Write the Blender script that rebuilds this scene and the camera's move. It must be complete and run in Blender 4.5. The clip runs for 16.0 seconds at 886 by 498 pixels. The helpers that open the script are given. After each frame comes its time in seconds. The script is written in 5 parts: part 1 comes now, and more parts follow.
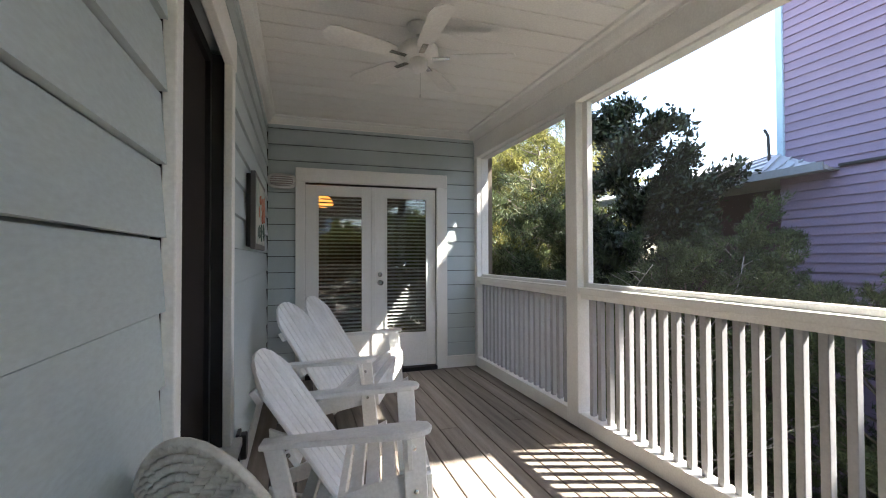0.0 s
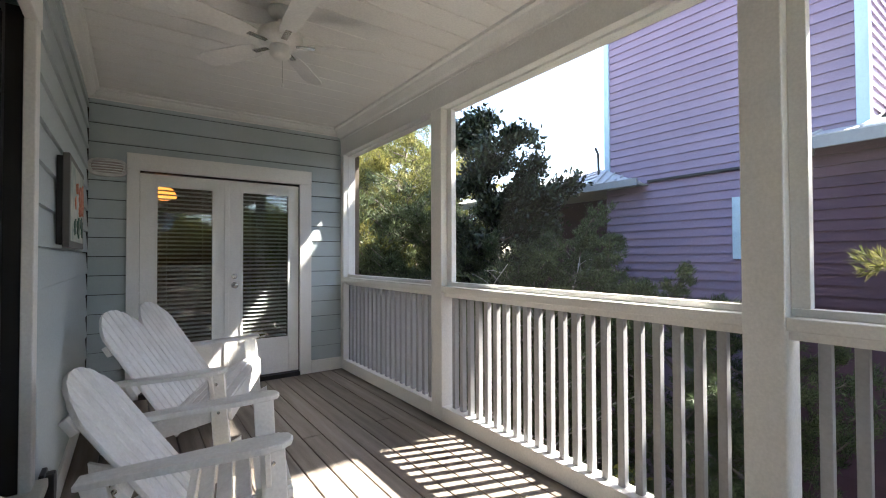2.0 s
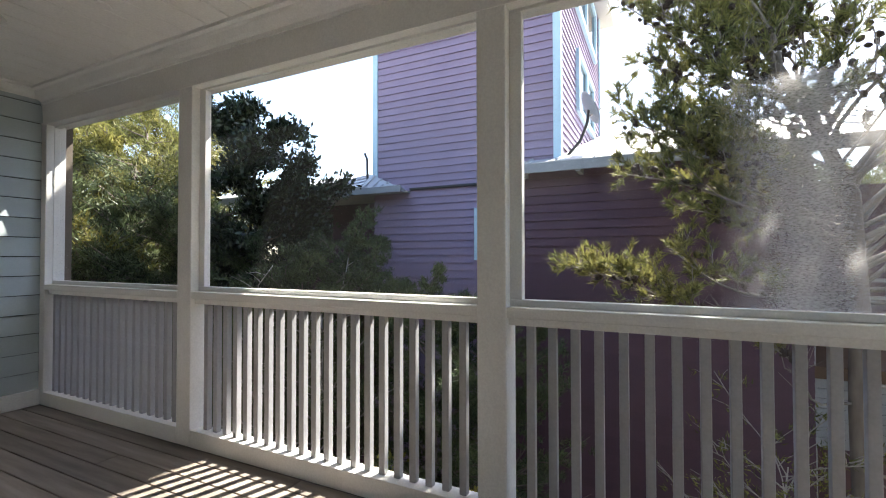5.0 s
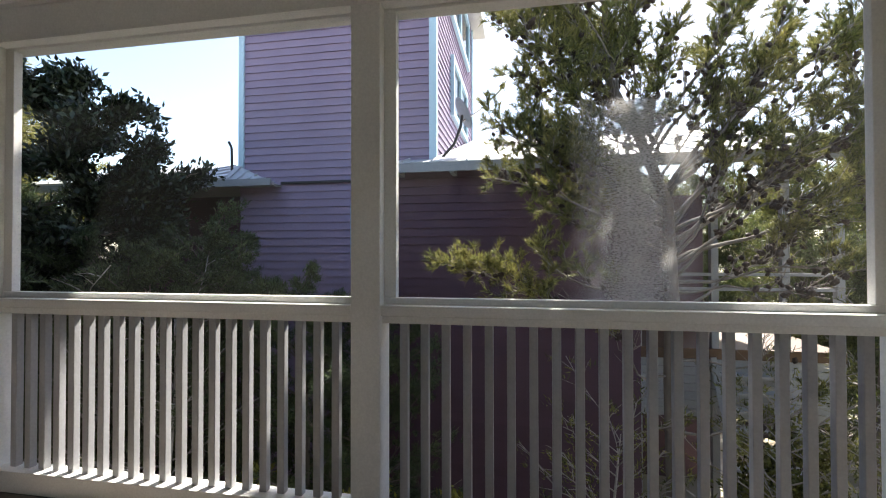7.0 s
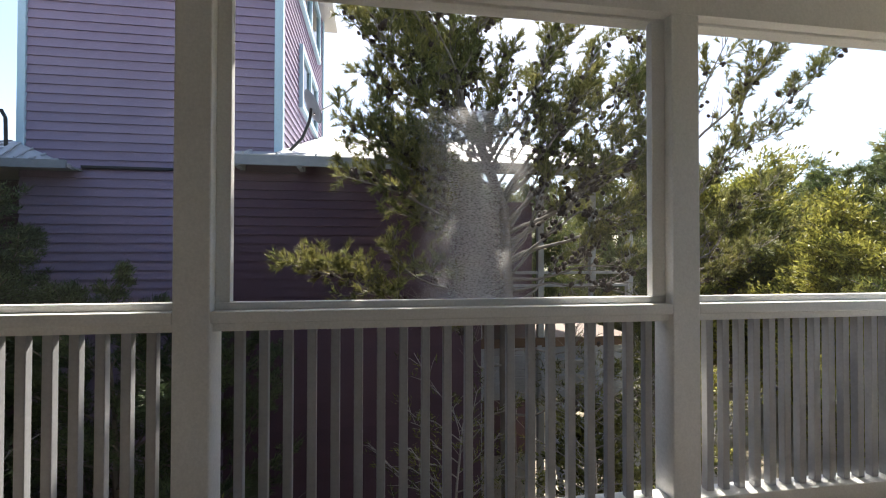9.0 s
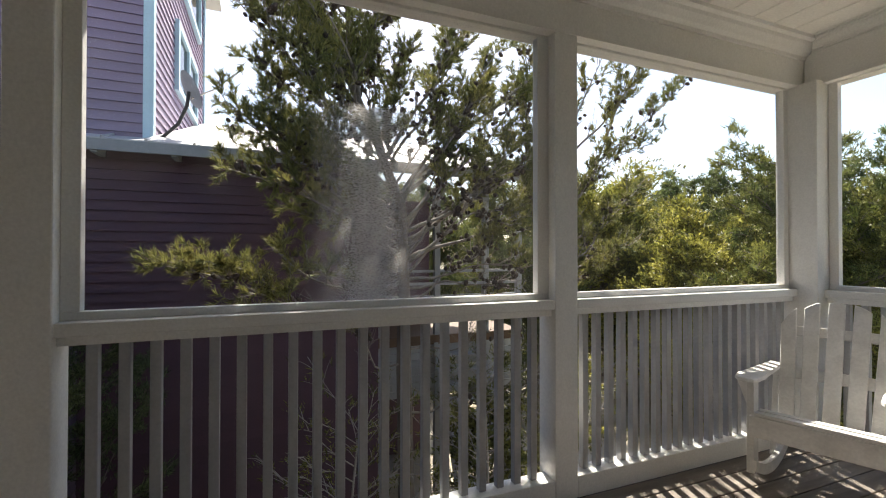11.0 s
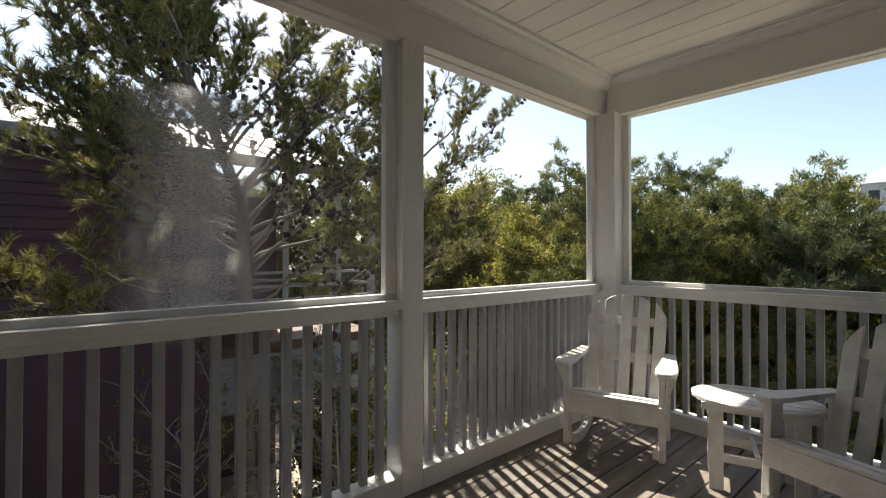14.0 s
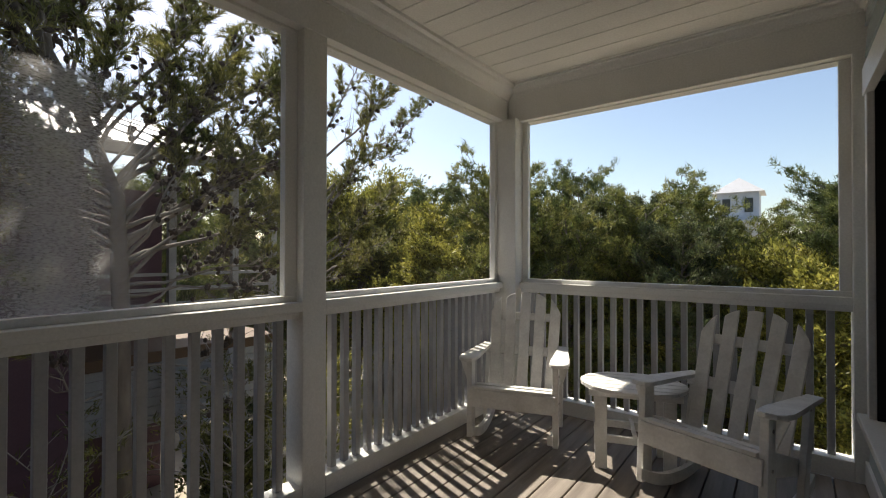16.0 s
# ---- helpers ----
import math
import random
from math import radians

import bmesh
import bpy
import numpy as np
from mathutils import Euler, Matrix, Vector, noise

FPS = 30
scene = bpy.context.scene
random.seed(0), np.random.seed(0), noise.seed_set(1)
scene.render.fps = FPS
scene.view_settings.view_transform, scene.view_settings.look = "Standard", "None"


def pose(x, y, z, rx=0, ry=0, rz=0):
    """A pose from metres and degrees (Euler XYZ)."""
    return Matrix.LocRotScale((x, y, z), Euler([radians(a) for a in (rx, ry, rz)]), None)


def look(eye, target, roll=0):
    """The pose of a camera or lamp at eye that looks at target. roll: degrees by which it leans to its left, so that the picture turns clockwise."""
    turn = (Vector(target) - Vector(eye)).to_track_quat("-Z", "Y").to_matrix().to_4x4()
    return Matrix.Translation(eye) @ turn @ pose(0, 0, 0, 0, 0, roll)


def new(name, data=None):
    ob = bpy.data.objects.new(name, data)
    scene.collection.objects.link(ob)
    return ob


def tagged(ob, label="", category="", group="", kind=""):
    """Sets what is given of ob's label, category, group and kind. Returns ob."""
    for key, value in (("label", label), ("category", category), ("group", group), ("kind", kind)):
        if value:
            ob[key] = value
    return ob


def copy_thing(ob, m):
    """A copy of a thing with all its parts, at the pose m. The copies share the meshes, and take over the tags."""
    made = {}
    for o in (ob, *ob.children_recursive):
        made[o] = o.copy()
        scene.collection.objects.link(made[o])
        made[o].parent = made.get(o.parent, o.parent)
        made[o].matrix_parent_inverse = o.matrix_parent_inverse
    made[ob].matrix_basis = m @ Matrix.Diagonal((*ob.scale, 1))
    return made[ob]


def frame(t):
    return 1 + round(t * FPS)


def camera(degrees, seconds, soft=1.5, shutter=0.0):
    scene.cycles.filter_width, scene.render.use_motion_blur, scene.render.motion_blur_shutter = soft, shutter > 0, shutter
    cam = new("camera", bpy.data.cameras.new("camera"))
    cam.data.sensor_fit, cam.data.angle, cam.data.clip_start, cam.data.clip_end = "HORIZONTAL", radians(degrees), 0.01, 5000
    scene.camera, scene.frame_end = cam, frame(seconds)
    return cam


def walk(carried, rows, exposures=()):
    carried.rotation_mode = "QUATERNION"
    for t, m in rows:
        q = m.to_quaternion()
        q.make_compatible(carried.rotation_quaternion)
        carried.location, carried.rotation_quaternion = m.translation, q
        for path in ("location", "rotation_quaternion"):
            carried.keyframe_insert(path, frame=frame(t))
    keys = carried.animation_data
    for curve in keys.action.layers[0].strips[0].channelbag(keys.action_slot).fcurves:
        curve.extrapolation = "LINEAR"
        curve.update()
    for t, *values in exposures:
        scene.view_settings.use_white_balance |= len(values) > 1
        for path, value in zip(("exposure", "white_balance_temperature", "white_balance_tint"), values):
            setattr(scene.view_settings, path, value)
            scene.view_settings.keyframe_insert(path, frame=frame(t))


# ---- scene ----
cam = camera(90.1, 16.0, soft=1.1)
PATH = [
    (0, (0.753, 0.744, 1.278), (1.37, 2.646, 1.316), -0.2),
    (0.5, (0.754, 0.748, 1.278), (1.491, 2.606, 1.315), -0.2),
    (1, (0.755, 0.751, 1.278), (1.626, 2.551, 1.315), -0.2),
    (1.5, (0.755, 0.754, 1.278), (1.762, 2.482, 1.314), -0.2),
    (2, (0.757, 0.755, 1.279), (1.907, 2.392, 1.315), -0.2),
    (2.5, (0.761, 0.755, 1.28), (2.056, 2.279, 1.314), -0.2),
    (3, (0.767, 0.754, 1.281), (2.186, 2.164, 1.314), -0.1),
    (3.5, (0.774, 0.753, 1.281), (2.311, 2.032, 1.313), -0.1),
    (4, (0.779, 0.751, 1.281), (2.428, 1.882, 1.313), -0.1),
    (4.2, (0.78, 0.749, 1.281), (2.465, 1.826, 1.315), -0.1),
    (6.5, (0.782, 0.729, 1.283), (2.72, 1.224, 1.311), -0.1),
    (7, (0.783, 0.724, 1.284), (2.752, 1.078, 1.31), -0.1),
    (7.5, (0.787, 0.72, 1.284), (2.777, 0.921, 1.31), -0.1),
    (8, (0.794, 0.716, 1.284), (2.794, 0.738, 1.31), -0.1),
    (8.5, (0.802, 0.713, 1.285), (2.796, 0.569, 1.309), -0.0),
    (9, (0.808, 0.709, 1.285), (2.784, 0.402, 1.311), 0.1),
    (9.2, (0.81, 0.708, 1.285), (2.774, 0.332, 1.311), 0.0),
    (11.3, (0.822, 0.687, 1.297), (2.657, -0.108, 1.317), 0.1),
    (11.5, (0.822, 0.684, 1.298), (2.642, -0.146, 1.319), 0.1),
    (12, (0.822, 0.679, 1.298), (2.595, -0.247, 1.319), 0.0),
    (12.5, (0.82, 0.673, 1.299), (2.539, -0.349, 1.32), 0.0),
    (13, (0.817, 0.667, 1.299), (2.476, -0.449, 1.319), 0.0),
    (13.5, (0.812, 0.662, 1.299), (2.408, -0.544, 1.32), -0.0),
    (14, (0.809, 0.657, 1.299), (2.328, -0.643, 1.32), 0.1),
    (14.5, (0.805, 0.652, 1.299), (2.238, -0.743, 1.318), -0.0),
    (15, (0.803, 0.646, 1.299), (2.158, -0.824, 1.319), -0.1),
    (15.5, (0.8, 0.64, 1.299), (2.089, -0.89, 1.319), 0.1),
    (16, (0.798, 0.632, 1.299), (2.024, -0.948, 1.319), 0.1),
]
walk(cam, [(t, look(eye, target, roll)) for t, eye, target, roll in PATH],
     [(0.0, 2.25, 6550, 10), (3.5, 2.12, 6500, 10), (4.5, 1.9, 6500, 10), (6.3, 1.42, 6550, 10), (9.0, 0.92, 6650, 10), (12.5, 0.80, 6950, 10), (16.0, 0.25, 6950, 10)])

# ---- light ----
SUN_UP, SUN_SOUTH = radians(51), radians(18)
sun_way = Vector((math.cos(SUN_SOUTH) * math.cos(SUN_UP), -math.sin(SUN_SOUTH) * math.cos(SUN_UP), math.sin(SUN_UP)))
world = bpy.data.worlds.new("sky")
scene.world = world
world.use_nodes = True
sky = world.node_tree.nodes.new("ShaderNodeTexSky")
sky.sky_type, sky.sun_disc = "NISHITA", False
sky.sun_elevation, sky.sun_rotation = SUN_UP, radians(90) + SUN_SOUTH
sky.air_density, sky.dust_density, sky.ozone_density = 1.0, 1.2, 1.0
back = world.node_tree.nodes["Background"]
world.node_tree.links.new(sky.outputs[0], back.inputs[0])
back.inputs[1].default_value = 0.16
sun = new("sun", bpy.data.lights.new("sun", "SUN"))
sun.data.energy, sun.data.angle, sun.data.color = 7.5, radians(0.6), (1.0, 0.95, 0.87)
sun.matrix_world = look(sun_way * 60, (0, 0, 0))


# ---- materials ----
def material(name, base, rough=0.6, other=None, scale=6.0, fine=60.0, bump=0.15, metal=0.0, stretch=(1, 1, 1), amount=0.5,
             piece=0.0, through_light=0.0, spec=0.4):
    """A surface with large soft variation towards the colour other, fine grain in colour and relief, and a tone for each piece."""
    m = bpy.data.materials.new(name)
    m.use_nodes = True
    n, l = m.node_tree.nodes, m.node_tree.links
    p = n["Principled BSDF"]
    p.inputs["Roughness"].default_value, p.inputs["Metallic"].default_value = rough, metal
    p.inputs["Specular IOR Level"].default_value = spec
    co, mp = n.new("ShaderNodeTexCoord"), n.new("ShaderNodeMapping")
    mp.inputs["Scale"].default_value = stretch
    l.new(co.outputs["Object"], mp.inputs[0])
    big, small = n.new("ShaderNodeTexNoise"), n.new("ShaderNodeTexNoise")
    for tex, s in ((big, scale), (small, fine)):
        tex.inputs["Scale"].default_value, tex.inputs["Detail"].default_value = s, 5
        l.new(mp.outputs[0], tex.inputs["Vector"])
    other = other or tuple(c * 0.8 for c in base)
    ramp = n.new("ShaderNodeMapRange")
    ramp.inputs[1].default_value, ramp.inputs[2].default_value = 0.35, 0.7
    l.new(big.outputs[0], ramp.inputs[0])
    mix = n.new("ShaderNodeMix")
    mix.data_type = "RGBA"
    mix.inputs[6].default_value, mix.inputs[7].default_value = (*base, 1), (*other, 1)
    mul = n.new("ShaderNodeMath")
    mul.operation = "MULTIPLY"
    mul.inputs[1].default_value = amount
    l.new(ramp.outputs[0], mul.inputs[0])
    l.new(mul.outputs[0], mix.inputs[0])
    hsv = n.new("ShaderNodeHueSaturation")
    l.new(mix.outputs[2], hsv.inputs["Color"])
    add = n.new("ShaderNodeMapRange")
    add.inputs[3].default_value, add.inputs[4].default_value = 0.85, 1.15
    l.new(small.outputs[0], add.inputs[0])
    last = add.outputs[0]
    if piece:
        info, pr, pm = n.new("ShaderNodeObjectInfo"), n.new("ShaderNodeMapRange"), n.new("ShaderNodeMath")
        pr.inputs[3].default_value, pr.inputs[4].default_value = 1 - piece, 1 + piece
        pm.operation = "MULTIPLY"
        l.new(info.outputs["Random"], pr.inputs[0])
        l.new(pr.outputs[0], pm.inputs[0])
        l.new(last, pm.inputs[1])
        last = pm.outputs[0]
    l.new(last, hsv.inputs["Value"])
    l.new(hsv.outputs[0], p.inputs["Base Color"])
    if bump:
        b = n.new("ShaderNodeBump")
        b.inputs["Strength"].default_value, b.inputs["Distance"].default_value = bump, 0.004
        l.new(small.outputs[0], b.inputs["Height"])
        l.new(b.outputs[0], p.inputs["Normal"])
    if through_light:
        geo, isl = n.new("ShaderNodeNewGeometry"), n.new("ShaderNodeMapRange")
        isl.inputs[3].default_value, isl.inputs[4].default_value = 0.3, 1.75
        l.new(geo.outputs["Random Per Island"], isl.inputs[0])
        l.new(isl.outputs[0], hsv.inputs["Value"])
        tr, ms = n.new("ShaderNodeBsdfTranslucent"), n.new("ShaderNodeMixShader")
        l.new(hsv.outputs[0], tr.inputs[0])
        ms.inputs[0].default_value = through_light
        l.new(p.outputs[0], ms.inputs[1])
        l.new(tr.outputs[0], ms.inputs[2])
        l.new(ms.outputs[0], n["Material Output"].inputs[0])
    return m


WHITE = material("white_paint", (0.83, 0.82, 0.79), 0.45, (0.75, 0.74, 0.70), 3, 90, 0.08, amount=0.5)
# White balusters greyed: the shade behind the rail is put into the paint.
BALUSTER_SHADED = material("shaded_white_baluster_paint", (0.43, 0.43, 0.435), 0.32, (0.355, 0.355, 0.36), 4, 70, 0.15, amount=0.7, piece=0.05)
CHAIR = material("chair_paint", (0.82, 0.82, 0.81), 0.5, (0.66, 0.65, 0.62), 9, 70, 0.2, stretch=(1, 1, 1), amount=0.6, piece=0.04)
CHAIR_WORN = material("weathered_chair_paint", (0.78, 0.77, 0.74), 0.55, (0.55, 0.53, 0.50), 9, 70, 0.3, amount=0.7, piece=0.05)
SIDING = material("grey_green_siding", (0.47, 0.53, 0.54), 0.55, (0.42, 0.48, 0.49), 2.5, 120, 0.12, stretch=(1, 0.3, 1), amount=0.8, piece=0.03)
CEIL = material("ceiling_paint", (0.82, 0.80, 0.76), 0.5, (0.76, 0.74, 0.70), 2, 80, 0.06)
DECK = material("weathered_deck_wood", (0.26, 0.225, 0.19), 0.6, (0.145, 0.12, 0.10), 3.0, 45, 0.5, stretch=(7, 0.5, 4), amount=0.9, piece=0.16)
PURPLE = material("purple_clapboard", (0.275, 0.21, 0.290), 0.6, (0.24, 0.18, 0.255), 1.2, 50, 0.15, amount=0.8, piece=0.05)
# Plum boards, with the deep shade below the eaves put into the colour too.
PLUM_SHADED = material("plum_clapboard_shaded", (0.098, 0.050, 0.068), 0.65, (0.078, 0.042, 0.060), 1.2, 50, 0.15, amount=0.8, piece=0.05)
BLUE_TRIM = material("pale_blue_trim", (0.50, 0.66, 0.74), 0.5, (0.44, 0.60, 0.68), 3, 60, 0.08)
TIN = material("galvanised_roof_metal", (0.54, 0.55, 0.56), 0.45, (0.42, 0.42, 0.43), 2, 30, 0.08, metal=0.25)
SOFFIT = material("dark_soffit_wood", (0.34, 0.36, 0.36), 0.7, None, 3, 50, 0.1)
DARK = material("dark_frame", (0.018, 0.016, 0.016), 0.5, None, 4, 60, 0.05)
BLACK = material("black_plastic", (0.02, 0.02, 0.022), 0.4, None, 4, 60, 0.05)
CHROME = material("satin_nickel", (0.6, 0.58, 0.55), 0.25, None, 6, 90, 0.02, metal=1.0)
FAN = material("fan_enamel", (0.76, 0.74, 0.70), 0.4, None, 4, 60, 0.04)
WICKER = material("white_wicker", (0.76, 0.73, 0.67), 0.6, (0.52, 0.47, 0.40), 25, 140, 0.4, amount=0.8)
BLIND = material("white_blind", (0.72, 0.70, 0.66), 0.45, None, 3, 40, 0.03)
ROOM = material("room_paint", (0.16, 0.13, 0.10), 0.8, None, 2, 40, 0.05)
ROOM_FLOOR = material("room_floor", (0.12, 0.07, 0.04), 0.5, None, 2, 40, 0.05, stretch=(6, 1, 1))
BARK = material("grey_brown_bark", (0.20, 0.165, 0.135), 0.85, (0.10, 0.08, 0.065), 8, 40, 0.8, stretch=(1, 1, 0.3), amount=0.9)
TWIG = material("pale_dead_twig", (0.36, 0.33, 0.30), 0.8, (0.24, 0.21, 0.18), 10, 60, 0.4)
LIMB = material("grey_brown_twig_bark", (0.17, 0.145, 0.12), 0.8, (0.32, 0.29, 0.26), 5, 40, 0.5, amount=0.8)
CONE = material("pine_cone", (0.055, 0.038, 0.028), 0.8, None, 20, 90, 0.4)
GROUND = material("sandy_ground", (0.50, 0.45, 0.37), 0.9, (0.22, 0.18, 0.11), 0.35, 6, 0.6, amount=1.0)
FAR_WALL = material("far_house_wall", (0.42, 0.46, 0.52), 0.6, None, 2, 20, 0.05)
GREY_WALL = material("grey_boarding", (0.30, 0.31, 0.31), 0.7, (0.22, 0.22, 0.23), 2, 20, 0.1)


def leaf(name, base, other, glow=0.4, rough=0.5):
    return material(name, base, rough, other, 1.6, 8, 0, amount=0.9, through_light=glow, spec=0.3)


NEEDLE = leaf("pine_needles", (0.125, 0.140, 0.045), (0.27, 0.24, 0.075), 0.4)
NEEDLE_DARK = leaf("dark_needles", (0.055, 0.080, 0.038), (0.120, 0.140, 0.060), 0.3)
NEEDLE_OLIVE = leaf("olive_needles", (0.095, 0.110, 0.035), (0.24, 0.22, 0.06), 0.35)
LEAF_DARK = leaf("glossy_dark_leaves", (0.022, 0.036, 0.020), (0.042, 0.046, 0.023), 0.12, 0.35)
LEAF_YELLOW = leaf("yellow_green_leaves", (0.16, 0.17, 0.036), (0.40, 0.36, 0.080), 0.38)
FAR_OLIVE = leaf("olive_pine_foliage", (0.085, 0.110, 0.030), (0.30, 0.29, 0.075), 0.3)
FAR_GREEN = leaf("green_pine_foliage", (0.060, 0.090, 0.032), (0.23, 0.25, 0.08), 0.3)
FAR_DARK = leaf("dark_pine_foliage", (0.050, 0.072, 0.030), (0.16, 0.17, 0.065), 0.25)


def glass(name, tint=(0.9, 0.95, 0.95), clear=0.9):
    m = bpy.data.materials.new(name)
    m.use_nodes = True
    n, l = m.node_tree.nodes, m.node_tree.links
    g, t, f, x = n.new("ShaderNodeBsdfGlossy"), n.new("ShaderNodeBsdfTransparent"), n.new("ShaderNodeFresnel"), n.new("ShaderNodeMixShader")
    g.inputs["Roughness"].default_value = 0.02
    t.inputs[0].default_value = (*[c * clear for c in tint], 1)
    f.inputs[0].default_value = 1.6
    l.new(f.outputs[0], x.inputs[0])
    l.new(t.outputs[0], x.inputs[1])
    l.new(g.outputs[0], x.inputs[2])
    l.new(x.outputs[0], n["Material Output"].inputs[0])
    return m


WINDOW_SCREEN = material("dark_window_screen", (0.030, 0.026, 0.025), 0.95, (0.040, 0.034, 0.032), 2, 300, 0.1, spec=0.05)
GLASS = glass("window_glass")
TINTED = glass("dark_window_glass", (0.25, 0.24, 0.24), 0.5)


def screen_cloth(name, cover, glare=None):
    """Insect mesh: a share of each bit of cloth is thread, the rest is open. The optional patch (y, z, half width, half
    height) puts sun glare into the cloth.
    """
    m = bpy.data.materials.new(name)
    m.use_nodes = True
    n, l = m.node_tree.nodes, m.node_tree.links
    d, tl, t = n.new("ShaderNodeBsdfDiffuse"), n.new("ShaderNodeBsdfTranslucent"), n.new("ShaderNodeBsdfTransparent")
    a, x = n.new("ShaderNodeMixShader"), n.new("ShaderNodeMixShader")
    d.inputs[0].default_value = tl.inputs[0].default_value = (0.80, 0.785, 0.76, 1) if glare else (0.30, 0.30, 0.29, 1)
    l.new(d.outputs[0], a.inputs[1])
    l.new(tl.outputs[0], a.inputs[2])
    l.new(t.outputs[0], x.inputs[1])
    l.new(a.outputs[0], x.inputs[2])
    x.inputs[0].default_value = cover
    if glare:
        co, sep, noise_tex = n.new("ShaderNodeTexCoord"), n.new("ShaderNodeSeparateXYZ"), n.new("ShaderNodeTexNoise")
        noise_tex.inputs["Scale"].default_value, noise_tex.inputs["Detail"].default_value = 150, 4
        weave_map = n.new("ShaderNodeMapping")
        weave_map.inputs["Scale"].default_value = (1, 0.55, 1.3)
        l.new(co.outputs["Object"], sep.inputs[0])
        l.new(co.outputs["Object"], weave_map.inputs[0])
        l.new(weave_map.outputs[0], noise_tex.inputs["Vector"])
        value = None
        for axis, mid, half, soft in (("Y", glare[0], glare[2], 0.13), ("Z", glare[1], glare[3], 0.012)):
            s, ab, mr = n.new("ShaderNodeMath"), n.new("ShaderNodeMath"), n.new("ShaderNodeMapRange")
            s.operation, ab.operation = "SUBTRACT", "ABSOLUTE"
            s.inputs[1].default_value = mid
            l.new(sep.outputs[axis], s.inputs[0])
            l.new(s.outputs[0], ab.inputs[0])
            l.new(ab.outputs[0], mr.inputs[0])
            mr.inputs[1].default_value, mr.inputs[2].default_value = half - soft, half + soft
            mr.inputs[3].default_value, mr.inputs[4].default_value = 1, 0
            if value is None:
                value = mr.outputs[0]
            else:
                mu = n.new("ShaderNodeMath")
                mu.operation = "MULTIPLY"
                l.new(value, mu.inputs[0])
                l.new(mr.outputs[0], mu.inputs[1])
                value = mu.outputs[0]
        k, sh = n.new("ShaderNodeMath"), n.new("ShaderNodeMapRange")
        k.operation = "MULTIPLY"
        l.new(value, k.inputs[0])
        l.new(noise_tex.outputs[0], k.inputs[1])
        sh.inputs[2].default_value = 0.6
        sh.inputs[3].default_value, sh.inputs[4].default_value = cover, glare[4]
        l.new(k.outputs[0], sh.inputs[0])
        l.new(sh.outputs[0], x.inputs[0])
    l.new(x.outputs[0], n["Material Output"].inputs[0])
    return m


CLOTH = screen_cloth("insect_screen_cloth", 0.006)
# Pale patch: sun glare on the mesh, painted into the cloth's cover and colour.
CLOTH_GLARE = screen_cloth("glare_insect_screen_cloth", 0.006, (0.24, 1.50, 0.16, 0.465, 0.50))


def glowing(name, colour, strength):
    m = bpy.data.materials.new(name)
    m.use_nodes = True
    p = m.node_tree.nodes["Principled BSDF"]
    p.inputs["Base Color"].default_value = p.inputs["Emission Color"].default_value = (*colour, 1)
    p.inputs["Emission Strength"].default_value = strength
    return m


# ---- mesh helpers ----
def link(name, bm, mat, parent=None, smooth=False):
    me = bpy.data.meshes.new(name)
    bm.to_mesh(me)
    bm.free()
    me.materials.append(mat)
    if smooth:
        me.polygons.foreach_set("use_smooth", [True] * len(me.polygons))
    ob = new(name, me)
    if parent:
        ob.parent = parent
    return ob


def part(name, bm, mat, parent, label="", smooth=False):
    return tagged(link(name, bm, mat, parent, smooth), label)


def thing(name, m, label, category, group="", kind=""):
    ob = new(name)
    ob.empty_display_size = 0.1
    ob.matrix_world = m
    return tagged(ob, label, category, group, kind)


def box(lo, hi, bevel=0.0, m=None, bm=None):
    bm = bm or bmesh.new()
    size = [b - a for a, b in zip(lo, hi)]
    mid = [(a + b) / 2 for a, b in zip(lo, hi)]
    made = bmesh.ops.create_cube(bm, size=1, matrix=(m or Matrix()) @ Matrix.LocRotScale(mid, None, size))
    if bevel:
        edges = {e for v in made["verts"] for e in v.link_edges}
        bmesh.ops.bevel(bm, geom=list(edges), offset=bevel, segments=2, affect="EDGES", profile=0.5)
    return bm


def prism(outline, depth, m=None, bevel=0.0, bm=None):
    """A flat outline in x, y drawn out along z by depth, then moved by m."""
    bm = bm or bmesh.new()
    a = [bm.verts.new((x, y, 0)) for x, y in outline]
    b = [bm.verts.new((x, y, depth)) for x, y in outline]
    k = len(outline)
    faces = [bm.faces.new(a[::-1]), bm.faces.new(b)]
    faces += [bm.faces.new((a[i], a[(i + 1) % k], b[(i + 1) % k], b[i])) for i in range(k)]
    if bevel:
        rim = [e for f in faces[:2] for e in f.edges]
        bmesh.ops.bevel(bm, geom=rim, offset=bevel, segments=1, affect="EDGES")
    bmesh.ops.recalc_face_normals(bm, faces=bm.faces)
    if m:
        bmesh.ops.transform(bm, matrix=m, verts=bm.verts)
    return bm


def lathe(profile, m=None, steps=24):
    """A profile of (radius, z) turned round z."""
    bm = bmesh.new()
    rings = []
    for r, z in profile:
        rings.append([bm.verts.new((r * math.cos(2 * math.pi * i / steps), r * math.sin(2 * math.pi * i / steps), z)) for i in range(steps)])
    for a, b in zip(rings, rings[1:]):
        for i in range(steps):
            bm.faces.new((a[i], a[(i + 1) % steps], b[(i + 1) % steps], b[i]))
    bm.faces.new(rings[0][::-1])
    bm.faces.new(rings[-1])
    bmesh.ops.recalc_face_normals(bm, faces=bm.faces)
    if m:
        bmesh.ops.transform(bm, matrix=m, verts=bm.verts)
    return bm


